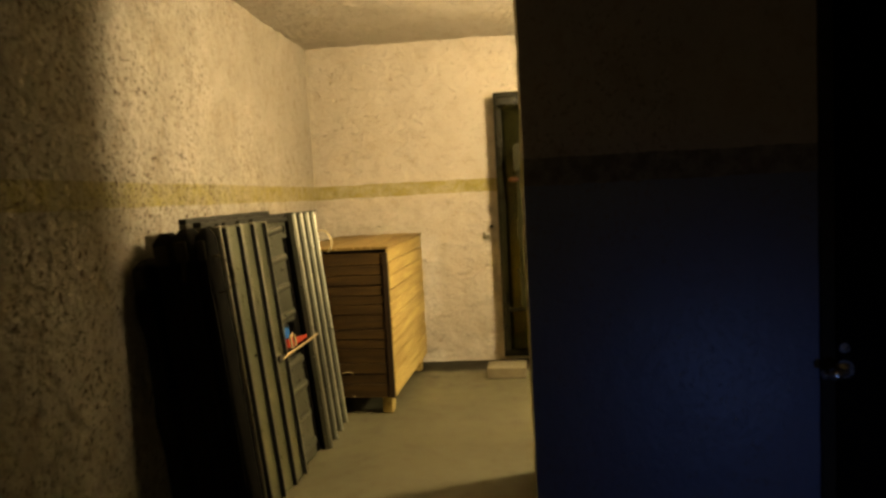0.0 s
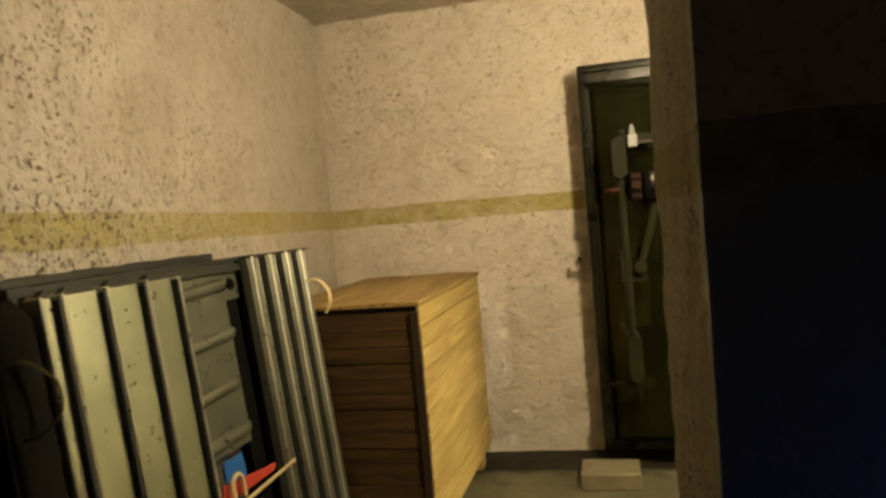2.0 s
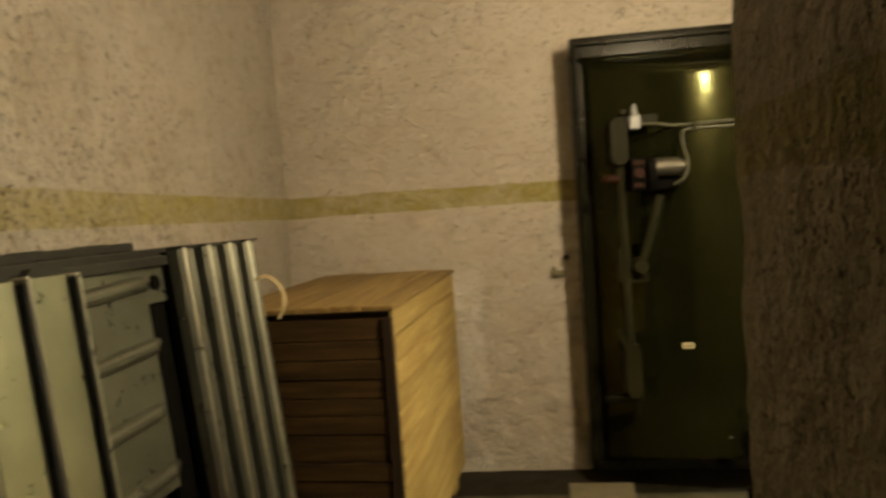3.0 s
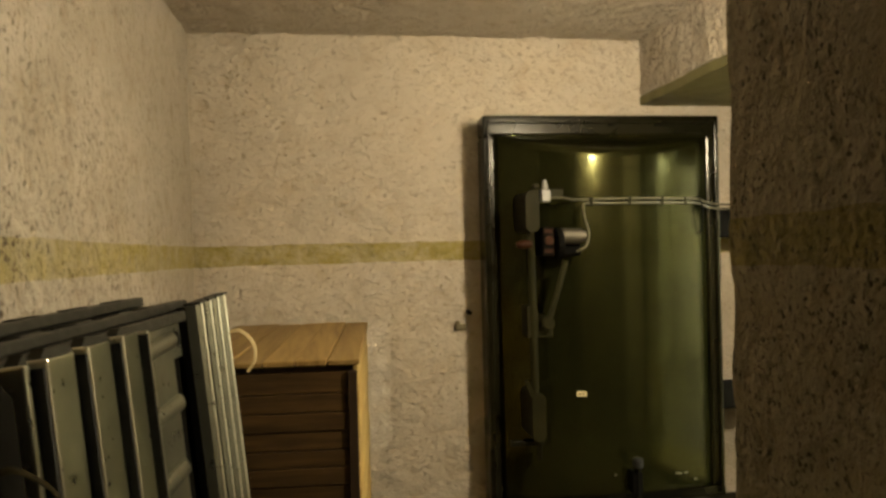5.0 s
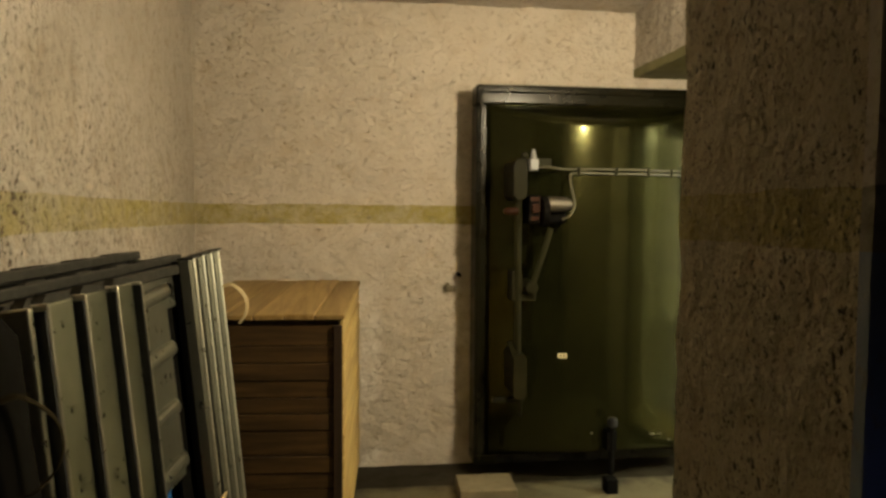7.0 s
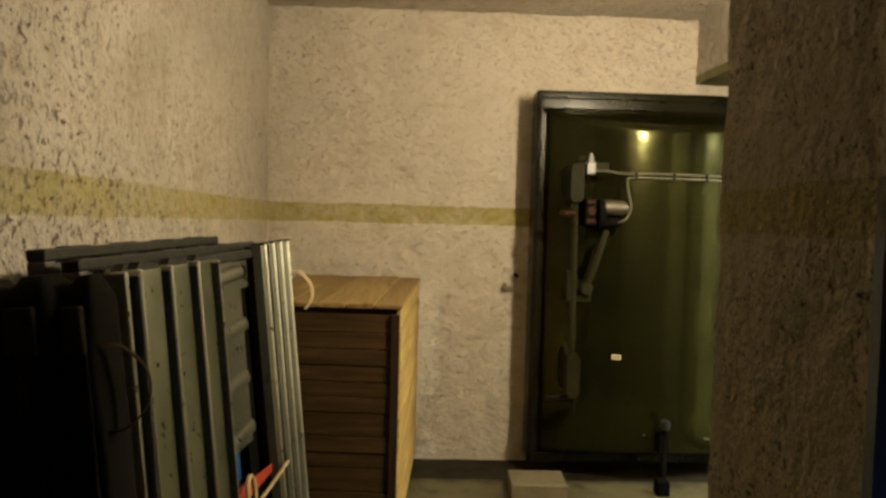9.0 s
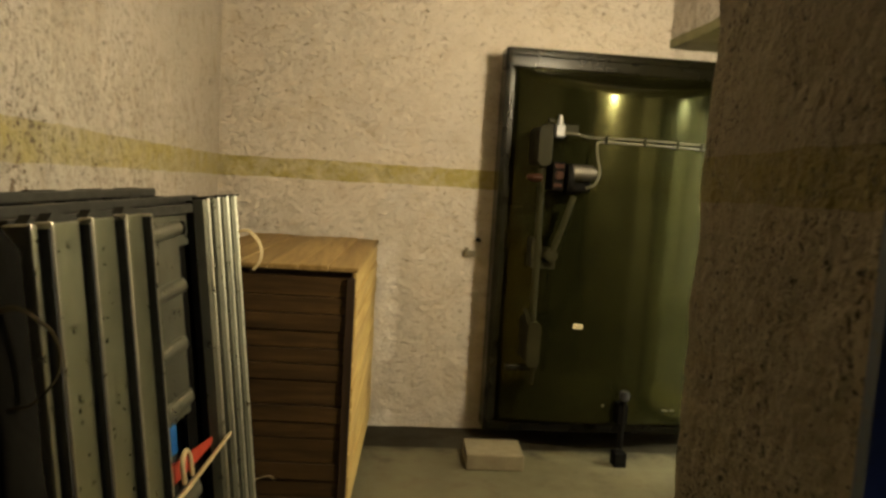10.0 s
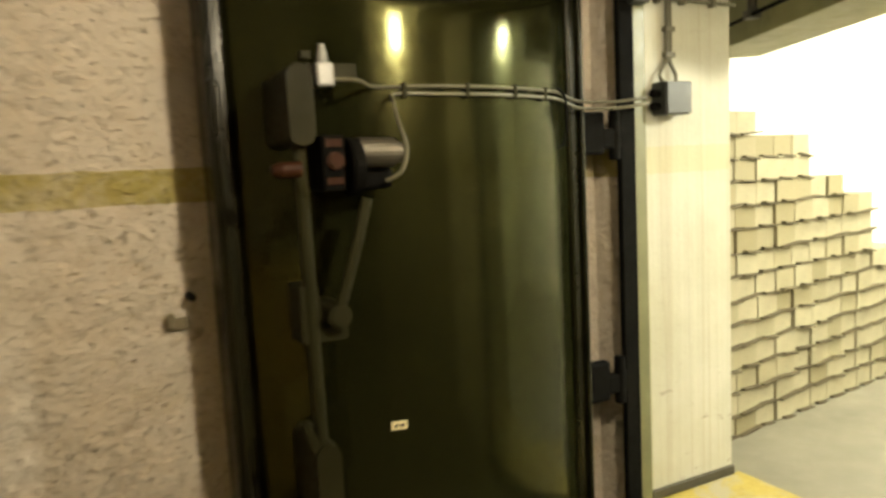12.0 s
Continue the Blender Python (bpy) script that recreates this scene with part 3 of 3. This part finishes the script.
    # contact switch and its wiring
    sw = part("switch", join(box(-0.815, -0.772, 5.575, 5.62, 1.53, 1.585, 0.006), rod((-0.793, 5.597, 1.585), (-0.793, 5.597, 1.615), 0.014, 0.011), rod((-0.793, 5.597, 1.612), (-0.793, 5.597, 1.628), 0.008)), WHITE_PLASTIC, d, "white plastic contact switch")
    part("bracket", join(box(-0.855, -0.7, 5.622, 5.63, 1.555, 1.59, 0.002), box(-0.845, -0.82, 5.59, 5.622, 1.592, 1.612, 0.003)), OLIVE, sw)
    run = [(x, plate_y(x) - 0.013, 1.545 - 0.0 * x) for x in (-0.62, -0.45, -0.28, -0.1, 0.03)]
    part("cable", tube([(-0.772, 5.59, 1.548), (-0.7, 5.61, 1.548), *run, (0.12, 5.83, 1.522), (0.25, 5.8, 1.517), (0.36, 5.79, 1.528), (0.465, 5.885, 1.54)], 0.0052), CABLE, d, "grey cable")
    part("cable", tube([(-0.66, 5.575, 1.308), (-0.625, 5.56, 1.33), (-0.604, 5.57, 1.385), (-0.613, 5.59, 1.45), (-0.61, 5.62, 1.5), (-0.575, plate_y(-0.56) - 0.014, 1.525),
                        *[(x, y, z - 0.02) for x, y, z in run[1:]], (0.12, 5.82, 1.5), (0.25, 5.79, 1.497), (0.36, 5.78, 1.508), (0.465, 5.885, 1.515)], 0.0052), CABLE, d, "grey cable")
    for x in (-0.55, -0.37, -0.2, -0.06):
        part("cable_clip", box(x - 0.006, x + 0.006, plate_y(x) - 0.021, plate_y(x), 1.515, 1.555, 0.002), OLIVE, d)
    part("data_plate", turned(box(-0.022, 0.022, -0.003, 0.003, -0.0115, 0.0115, 0.001), pose(-0.608, plate_y(-0.608) - 0.001, 0.649, 0, 0, -14)), LABEL, d, "small yellowed type plate")
    part("plate_mark", turned(join(box(-0.014, -0.003, -0.004, -0.003, -0.004, 0.004), box(0.002, 0.014, -0.004, -0.003, -0.004, 0.004)), pose(-0.608, plate_y(-0.608) - 0.001, 0.649, 0, 0, -14)), INK, d)
    part("loose_wire", tube([(0.02, plate_y(0.02) - 0.012, 1.56), (0.05, 5.8, 1.53), (0.06, 5.81, 1.45), (0.055, 5.82, 1.39), (0.025, 5.82, 1.375)], 0.004), BLACK, d, "thin black wire")
    for x, z, w in ((-0.13, 0.24, 0.02), (-0.085, 0.235, 0.012), (-0.02, 0.19, 0.01), (-0.46, 0.27, 0.008)):
        part("scuff", turned(box(-w, w, -0.0015, 0.0015, -0.004, 0.004), pose(x, plate_y(x) - 0.0005, z, 0, 12, 22)), CABLE, d, "pale scratch in the paint")
    # floor bolt
    fb = part("floor_bolt", join(rod((-0.385, 5.62, 0.09), (-0.385, 5.62, 0.36), 0.014), box(-0.41, -0.36, 5.61, 5.68, 0.2, 0.3, 0.008), box(-0.415, -0.355, 5.59, 5.66, 0.0, 0.07, 0.006)), BLACK, d, "black drop bolt reaching the floor")
    part("knob", rod((-0.39, 5.6, 0.325), (-0.39, 5.6, 0.37), 0.024, bevel=0.006), RUBBER, fb)
    return d


steel_door()


# ---- fittings on the jamb and wall ----
def junction_box():
    j = thing("junction_box", pose(0.607, 5.93, 1.535), "grey square junction box on the cream jamb", "junction box")
    part("case", box(-0.06, 0.06, -0.07, 0.0, -0.055, 0.06, 0.006), GREY_PLASTIC, j)
    part("lid", box(-0.058, 0.058, -0.078, -0.0705, -0.053, 0.058, 0.003), GREY_PLASTIC, j)
    part("gland", rod((-0.06, -0.035, 0.02), (-0.09, -0.035, 0.02), 0.014), BLACK, j)
    part("gland", rod((-0.06, -0.035, -0.025), (-0.09, -0.035, -0.025), 0.014), BLACK, j)
    part("cable", tube([(-0.03, -0.03, 0.06), (-0.035, -0.02, 0.09), (0.005, -0.012, 0.14), (0.01, -0.012, 0.2), (0.01, -0.012, 0.345)], 0.007), CABLE, j)
    part("cable", tube([(0.03, -0.03, 0.06), (0.04, -0.02, 0.09), (0.02, -0.012, 0.14), (0.024, -0.012, 0.2), (0.024, -0.012, 0.345)], 0.007), CABLE, j)
    for z in (0.15, 0.24):
        part("cable_clip", box(-0.005, 0.04, -0.022, -0.001, z, z + 0.018, 0.002), CABLE, j)
    s = thing("small_junction_box", pose(0.46, 5.915, 1.89), "small dark grey box at the top of the frame", "junction box")
    part("case", box(-0.045, 0.03, -0.05, 0.0, -0.035, 0.035, 0.006), GREY_PLASTIC, s)
    part("gland", rod((0.03, -0.02, 0.005), (0.055, -0.02, 0.005), 0.011), BLACK, s)
    part("cable", tube([(0.055, -0.02, 0.005), (0.14, 0.003, 0.0), (0.27, 0.003, -0.004), (0.43, 0.003, -0.004), (0.5, 0.003, -0.004)], 0.007), CABLE, s)
    for x in (0.1, 0.22, 0.37):
        part("cable_clip", box(x, x + 0.018, -0.012, 0.014, -0.02, 0.014, 0.002), CABLE, s)


def wall_hook():
    h = thing("wall_hook", pose(-1.085, 6.1, 0.94), "small dusty brown catch fixed on the plaster wall", "hook")
    part("plate", box(-0.03, 0.03, -0.02, 0.006, -0.022, 0.01, 0.004), STONE, h)
    part("catch", box(-0.028, -0.008, -0.035, -0.02, -0.012, 0.028, 0.003), STONE, h)
    k = thing("door_stop", pose(-1.045, 6.1, 1.01), "small black peg beside the door rim", "door stop")
    part("peg", rod((0, 0.0, 0), (0, -0.06, 0), 0.011, bevel=0.003), BLACK, k)


def bulkhead_lamp(x, y, z, ry):
    l = thing("bulkhead_lamp", pose(x, y, z, 0, 0, ry), "round bulkhead lamp with a lit glass on the wall", "lamp", "", "")
    part("base", rod((0, 0, 0), (0, 0.03, 0), 0.09, seg=24, bevel=0.006), BLACK, l)
    bm = bmesh.new()
    bmesh.ops.create_uvsphere(bm, u_segments=20, v_segments=12, radius=0.05, matrix=Matrix.LocRotScale((0, 0.03, 0), None, (1, 0.5, 1)))
    part("glass", bm, LAMP_GLASS, l, "glowing glass dome", True)


junction_box()
wall_hook()
bulkhead_lamp(-0.43, 3.945, 1.98, 0)


# ---- crate ----
def crate():
    c = thing("wooden_crate", pose(-2.226, 4.852, 0, 0, 0, -3.4), "large pale pine crate with a dark slatted end, on skids", "crate")
    w, l, h0, h1 = 0.6, 1.1, 0.1, 0.985
    # solid dark core: shade behind the plank joints put into its colour
    part("core", box(0.025, w - 0.028, 0.06, l - 0.03, h0 + 0.012, h1 - 0.03), STAINED_Z, c, "dark filler standing in for the shaded inside of the crate")
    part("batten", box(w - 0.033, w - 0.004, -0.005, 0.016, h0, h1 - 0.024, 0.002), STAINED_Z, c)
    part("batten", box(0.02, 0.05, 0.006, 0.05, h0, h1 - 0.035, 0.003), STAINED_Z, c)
    for x in (0.03, w - 0.09):
        for y in (0.03, l - 0.12):
            part("foot", box(x, x + 0.06, y, y + 0.09, 0.0, h0, 0.004), PINE_Y, c)
    # dark strip painted where only shade lies, between lid and slats
    part("lid_edge", box(0.004, w - 0.018, 0.02, 0.05, h1 - 0.03, h1 - 0.004, 0.002), STAINED_Z, c, "dark strip standing in for the shaded gap under the lid")
    z = h0
    heights = [0.085, 0.06, 0.062, 0.088, 0.056, 0.06, 0.088, 0.058, 0.055, 0.06, 0.06, 0.06]
    heights.append(h1 - 0.022 - h0 - sum(heights))
    for i, dz in enumerate(heights):
        out = 0.0025 * math.sin(i * 2.3)
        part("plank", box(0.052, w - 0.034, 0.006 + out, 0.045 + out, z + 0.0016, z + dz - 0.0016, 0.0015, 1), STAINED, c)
        z += dz
    n = 11
    dz = (h1 - 0.006 - h0) / n
    for i in range(n):
        out = 0.002 * math.sin(i * 1.7)
        part("plank", box(w - 0.016, w + out, 0.018, l - 0.004, h0 + i * dz + 0.0025, h0 + (i + 1) * dz - 0.0025, 0.003, 1), PINE_Y, c)
        part("plank", box(0 - out, 0.024, 0.004, l - 0.004, h0 + i * dz + 0.001, h0 + (i + 1) * dz - 0.001, 0.002, 1), PINE_Y, c)
        part("plank", box(0.027, w - 0.028, l - 0.03, l - 0.006, h0 + i * dz + 0.001, h0 + (i + 1) * dz - 0.001, 0.002, 1), PINE_Y, c)
    n = 6
    dx = (w + 0.01) / n
    for i in range(n):
        part("plank", box(-0.004 + i * dx + 0.0015, -0.004 + (i + 1) * dx - 0.0015, -0.008, l + 0.004, h1 - 0.004, h1 + 0.014 + 0.002 * math.sin(i * 2.1), 0.003, 1), PINE_TOP, c)


crate()


# ---- leaning sheet metal panels ----
LEAN = pose(-1.831, 4.79, 0.0, 0, 0, -6.0) @ pose(0, 0, 0, 0, -5.6, 0)


def front_panel():
    p = thing("metal_panel", LEAN, "galvanised slatted steel panel leaning on the wall", "metal panel", "leaning panels")
    part("top_rail", box(-0.055, -0.03, -1.285, -0.53, 1.2, 1.224, 0.004), GALV_DARK, p)
    part("back_sheet", join(box(-0.066, -0.06, -1.28, -0.86, 0.01, 1.2), box(-0.066, -0.06, -0.6, -0.45, 0.01, 1.2)), BLACK, p, "dark back sheet")
    # flanged slats; a black strip in each slit stands in for the flange's shade
    starts = (-1.287, -1.232, -1.108, -0.98, -0.86)
    for y0, y1 in zip(starts, starts[1:]):
        y1 -= 0.011
        s = part("slat", box(-0.018, -0.01, y0 + 0.008, y1, 0.012, 1.213, 0.003), GALV, p)
        part("flange", box(-0.04, 0.007, y0 - 0.001, y0 + 0.009, 0.01, 1.217, 0.004), GALV_EDGE, s, "bright folded edge")
        part("infill", box(-0.036, 0.0045, y1 + 0.003, y1 + 0.0095, 0.012, 1.206), RUBBER, s, "black strip standing in for shade beside the folded edge")
        if y1 - y0 > 0.04:
            part("tab", prism([(y0 + 0.012, 1.2135), (y1 - 0.004, 1.2135), (y1 - 0.012, 1.224), (y0 + 0.03, 1.23)], 0, -0.029, -0.01), GALV_DARK, s)
            part("seam", box(-0.0098, -0.008, y0 + 0.02, y0 + 0.023, 0.014, 1.205), GALV_DULL, s, "shallow folded seam")
    part("flange", box(-0.046, 0.004, -0.864, -0.85, 0.01, 1.212, 0.004), GALV_EDGE, p, "bright folded edge")
    part("head_strip", box(-0.058, -0.05, -0.848, -0.53, 1.12, 1.199), GALV_TRAY, p, "dull strip with punched holes")
    # recessed tray with ribs
    for z0, z1, ribs in ((0.02, 0.54, (0.08, 0.2265, 0.373, 0.5)), (0.71, 1.2, (0.74, 0.875, 1.015, 1.155))):
        t = part("tray", box(-0.049, -0.042, -0.848, -0.612, z0, z1), GALV_TRAY, p, "dull recessed tray")
        for k, z in enumerate(ribs):
            end = -0.635 - 0.012 * math.sin(k * 1.9)
            part("rib", join(rod((-0.041, -0.846, z), (-0.041, end, z + 0.012), 0.019, seg=14), rod((-0.041, end, z + 0.012), (-0.046, end + 0.03, z + 0.02), 0.019, 0.008, seg=14)), GALV_TRAY, t)
    # close ridged profile at the end, turned a little towards the wall
    e = part("end_profile", box(-0.05, -0.03, 0.0, 0.52, 0.004, 1.23, 0.003), BLACK, p)
    e.matrix_basis = pose(0, -0.525, 0, 0, 0, 8.0)
    for k in range(4):
        y0 = 0.002 + 0.1385 * k
        y1 = y0 + 0.104
        part("ridge", prism([(-0.034, y0), (-0.008, y0 + 0.003), (0.002, y0 + 0.013), (0.003, y0 + 0.025), (-0.006, y0 + 0.036), (-0.017, y0 + 0.044), (-0.019, y1 - 0.018), (-0.012, y1 - 0.01), (-0.014, y1 - 0.002), (-0.034, y1)], 2, 0.004, 1.232), GALV_RIDGE, e, "folded ridge")
        # thin bright rod draws the pale line along the ridge
        part("crest", rod((0.0, y0 + 0.018, 0.006), (0.0, y0 + 0.018, 1.234), 0.0065, seg=10), GALV_EDGE, e, "bright rod along the ridge crest")
        part("cap", box(-0.036, 0.004, y0 + 0.006, y1 - 0.006, 1.2325, 1.239, 0.002), GALV_DARK, e)
    for y in (-0.615, -0.57):
        part("hole_rim", rod((-0.0495, y, 1.165), (-0.044, y, 1.165), 0.017), BLACK, p)


def rear_panel(x, y0, y1, h):
    p = thing("metal_panel", LEAN @ pose(x, 0, 0), "dull zinc steel panel leaning behind another", "metal panel", "leaning panels")
    part("sheet", box(-0.03, -0.024, y0 + 0.02, y1 - 0.02, 0.012, h), GALV_DULL, p)
    part("top_rail", box(-0.042, -0.006, y0, y1, h, h + 0.022, 0.004), GALV_DARK, p)
    part("side_rail", box(-0.042, -0.006, y1 - 0.03, y1, 0.01, h, 0.004), GALV, p)
    part("side_rail", box(-0.042, -0.006, y0, y0 + 0.03, 0.01, h, 0.004), GALV_DULL, p)
    for k in range(4):
        y = y0 + 0.08 + 0.18 * k
        part("slot", box(-0.034, -0.014, y, y + 0.08, h + 0.019, h + 0.024), BLACK, p, "dark slot in the rail")


front_panel()
rear_panel(-0.07, -1.285, -0.37, 1.222)
rear_panel(-0.129, -1.29, -0.5, 1.245)


# ---- black padded bundles with straps ----
def bundle(y, width, h, seed, thick=0.2, front=0.0):
    b = thing("padded_bundle", LEAN @ pose(0, y, 0), "black canvas bundle with straps, leaning on the wall", "bundle", "black bundles")
    bm = bmesh.new()
    n, m = 26, 28
    rings = []
    for j in range(n + 1):
        z = h * (j / n) ** 0.8
        t = min(1.0, (h - z) / 0.05)
        k = math.sqrt(max(0.0, 1 - (1 - t) ** 2)) * 0.6 + 0.4
        ring = []
        for i in range(m):
            a = 2 * math.pi * i / m
            cx, sy = math.copysign(abs(math.cos(a)) ** 0.3, math.cos(a)), math.copysign(abs(math.sin(a)) ** 0.3, math.sin(a))
            p = Vector((front - thick / 2 + cx * thick / 2 * k, sy * width / 2 * k, z))
            p += noise.noise_vector(p * 7 + Vector((seed, 0, 0))) * 0.009 * (1 if z > 0.02 else 0)
            ring.append(bm.verts.new(p))
        rings.append(ring)
    for a, c in zip(rings, rings[1:]):
        for i in range(m):
            bm.faces.new((a[i], a[(i + 1) % m], c[(i + 1) % m], c[i]))
    bm.faces.new(rings[0])
    bm.faces.new(rings[-1])
    part("cover", bm, CANVAS, b, "", True)
    part("strap", box(front - thick * 0.5 - 0.018, front - thick * 0.5 + 0.018, -width / 2 - 0.008, -width / 2 + 0.006, 0.1, h * 0.93, 0.003), CANVAS, b)
    part("flap", box(front - thick * 0.8, front - thick * 0.2, -width / 2 - 0.013, -width / 2 + 0.004, h * 0.9, h * 0.965, 0.005), CANVAS_WORN, b, "worn paler end flap")
    return b


bundle(-1.345, 0.095, 1.215, 1, 0.06, 0.002)
bundle(-1.364, 0.122, 1.222, 5, 0.086, -0.05)
bundle(-1.366, 0.116, 1.215, 9, 0.088, -0.138)
bundle(-1.405, 0.14, 1.13, 13, 0.07, -0.226)


# ---- straps, tag and blue piece in the gap ----
def strap_loop(points, label, r=0.012, mat=WEB):
    s = thing("strap_loop", LEAN, label, "strap", "strap loops")
    part("band", tube(points, r, 8, 0.3), mat, s)


strap_loop([(-0.075, -0.06, 1.115), (-0.035, -0.055, 1.12), (-0.002, -0.048, 1.08), (0.0, -0.048, 1.03), (-0.03, -0.04, 0.99)], "pale webbing loop at the end of the panel", 0.0075)
strap_loop([(-0.08, -0.01, 0.27), (-0.04, 0.035, 0.26), (-0.014, 0.066, 0.2), (-0.014, 0.066, 0.15), (-0.045, 0.04, 0.11)], "pale webbing loop low on the panel", 0.008)
strap_loop([(0.0, -1.375, 1.1), (0.02, -1.355, 1.1), (0.048, -1.325, 1.055), (0.05, -1.325, 1.0), (0.025, -1.35, 0.963), (0.0, -1.375, 0.96)], "worn olive webbing loop beside the bundles", 0.0065, WEB_DARK)
strap_loop([(-0.265, -1.48, 1.0), (-0.265, -1.508, 1.01), (-0.262, -1.525, 0.95), (-0.265, -1.508, 0.88), (-0.265, -1.48, 0.87)], "worn olive webbing loop on the outer bundle", 0.006, WEB_DARK)
strap_loop([(-0.09, -1.43, 1.13), (-0.085, -1.438, 1.1), (-0.09, -1.436, 1.06), (-0.095, -1.434, 1.02)], "worn olive webbing end hanging down a bundle", 0.011, WEB_DARK)
strap_loop([(-0.265, -1.48, 0.66), (-0.265, -1.505, 0.645), (-0.265, -1.53, 0.6), (-0.265, -1.545, 0.585)], "worn olive webbing end beside the outer bundle", 0.007, WEB_DARK)
tag = thing("red_tag", LEAN, "red tag with a pale cord tied across the gap", "tag")
part("card", prism([(-0.83, 0.602), (-0.57, 0.604), (-0.56, 0.622), (-0.69, 0.635), (-0.815, 0.65)], 0, -0.018, -0.012), RED, tag)
part("cord", tube([(0.012, -0.95, 0.575), (0.012, -0.87, 0.585), (0.01, -0.69, 0.592), (0.008, -0.49, 0.602)], 0.011, 8, 0.5), WEB, tag, "pale cord")
part("knot", tube([(0.008, -0.805, 0.6), (0.004, -0.8, 0.65), (0.002, -0.77, 0.665), (0.002, -0.75, 0.645), (0.006, -0.755, 0.6)], 0.006), WEB, tag, "looped pale cord end")
part("clasp", box(0.004, 0.018, -0.975, -0.93, 0.57, 0.605, 0.004), STEEL, tag)
blue = thing("blue_pad", LEAN, "small blue plastic piece tucked behind the tag", "pad")
part("pad", box(-0.094, -0.086, -0.7, -0.6, 0.6, 0.675, 0.004), BLUE, blue)


# ---- block on the floor ----
bl = thing("concrete_block", pose(-0.975, 5.63, 0.0, 0, 0, -2), "pale rough concrete block lying on the floor", "block")
bm = box(-0.133, 0.133, -0.105, 0.1, 0.0, 0.075, 0.006)
part("block", bm, STONE, bl)


# ---- store: stacked cartons, duct and pipe ----
def cartons():
    rng = random.Random(3)
    kinds = []
    for tilt, half, drop in ((4, 0.066, 0.0), (-4, 0.08, 0.002), (8, 0.055, -0.002)):
        c = thing("carton", pose(0, 0, 0), "beige carton in a stacked wall of cartons", "carton", "stacked cartons")
        part("body", box(0.0006, 0.1562, 0, 0.3, 0.002, 0.1045, 0.003, 1), CARD, c)
        part("batten", turned(box(-half, half, -0.022, 0.001, -0.004, 0.004), pose(0.1, 0, 0.004 + drop, 0, tilt, 0)), CARD_STRIP, c, "dark batten under the carton")
        kinds.append([c, False])
    base = pose(1.0, 6.175, 0.03, 0, 0, 7.0)
    tops = [14, 14, 14, 13, 13, 13, 11, 11, 10, 10, 7, 7, 6, 5, 4]
    for c, n in enumerate(tops):
        for r in range(n):
            m = base @ pose(0.157 * c + 0.006 * math.sin(c * 2.2 + r * 0.35) * 0.3 + rng.uniform(-0.002, 0.002), rng.uniform(-0.01, 0.01), 0.1065 * r, 0, 0, rng.uniform(-1.2, 1.2))
            k = kinds[rng.randrange(3)]
            if k[1]:
                copy_thing(k[0], m)
            else:
                k[0].matrix_world, k[1] = m, True


cartons()
duct = thing("ceiling_duct", pose(1.46, 6.15, 1.86, 0, 0, -26), "olive painted sheet metal duct under the store ceiling", "duct")
part("casing", box(0.0, 0.35, -0.85, 0.85, 0.0, 0.5, 0.004), OLIVE_WALL, duct)
part("pipe", join(rod((-0.06, 0.05, 0.08), (-0.06, 0.05, 0.6), 0.02), box(-0.09, -0.03, 0.02, 0.08, 0.06, 0.1, 0.004)), STEEL, duct, "short grey pipe with a fitting")
part("rail", rod((-0.07, -0.3, 0.075), (-0.07, 0.4, 0.075), 0.009), BLACK, duct)
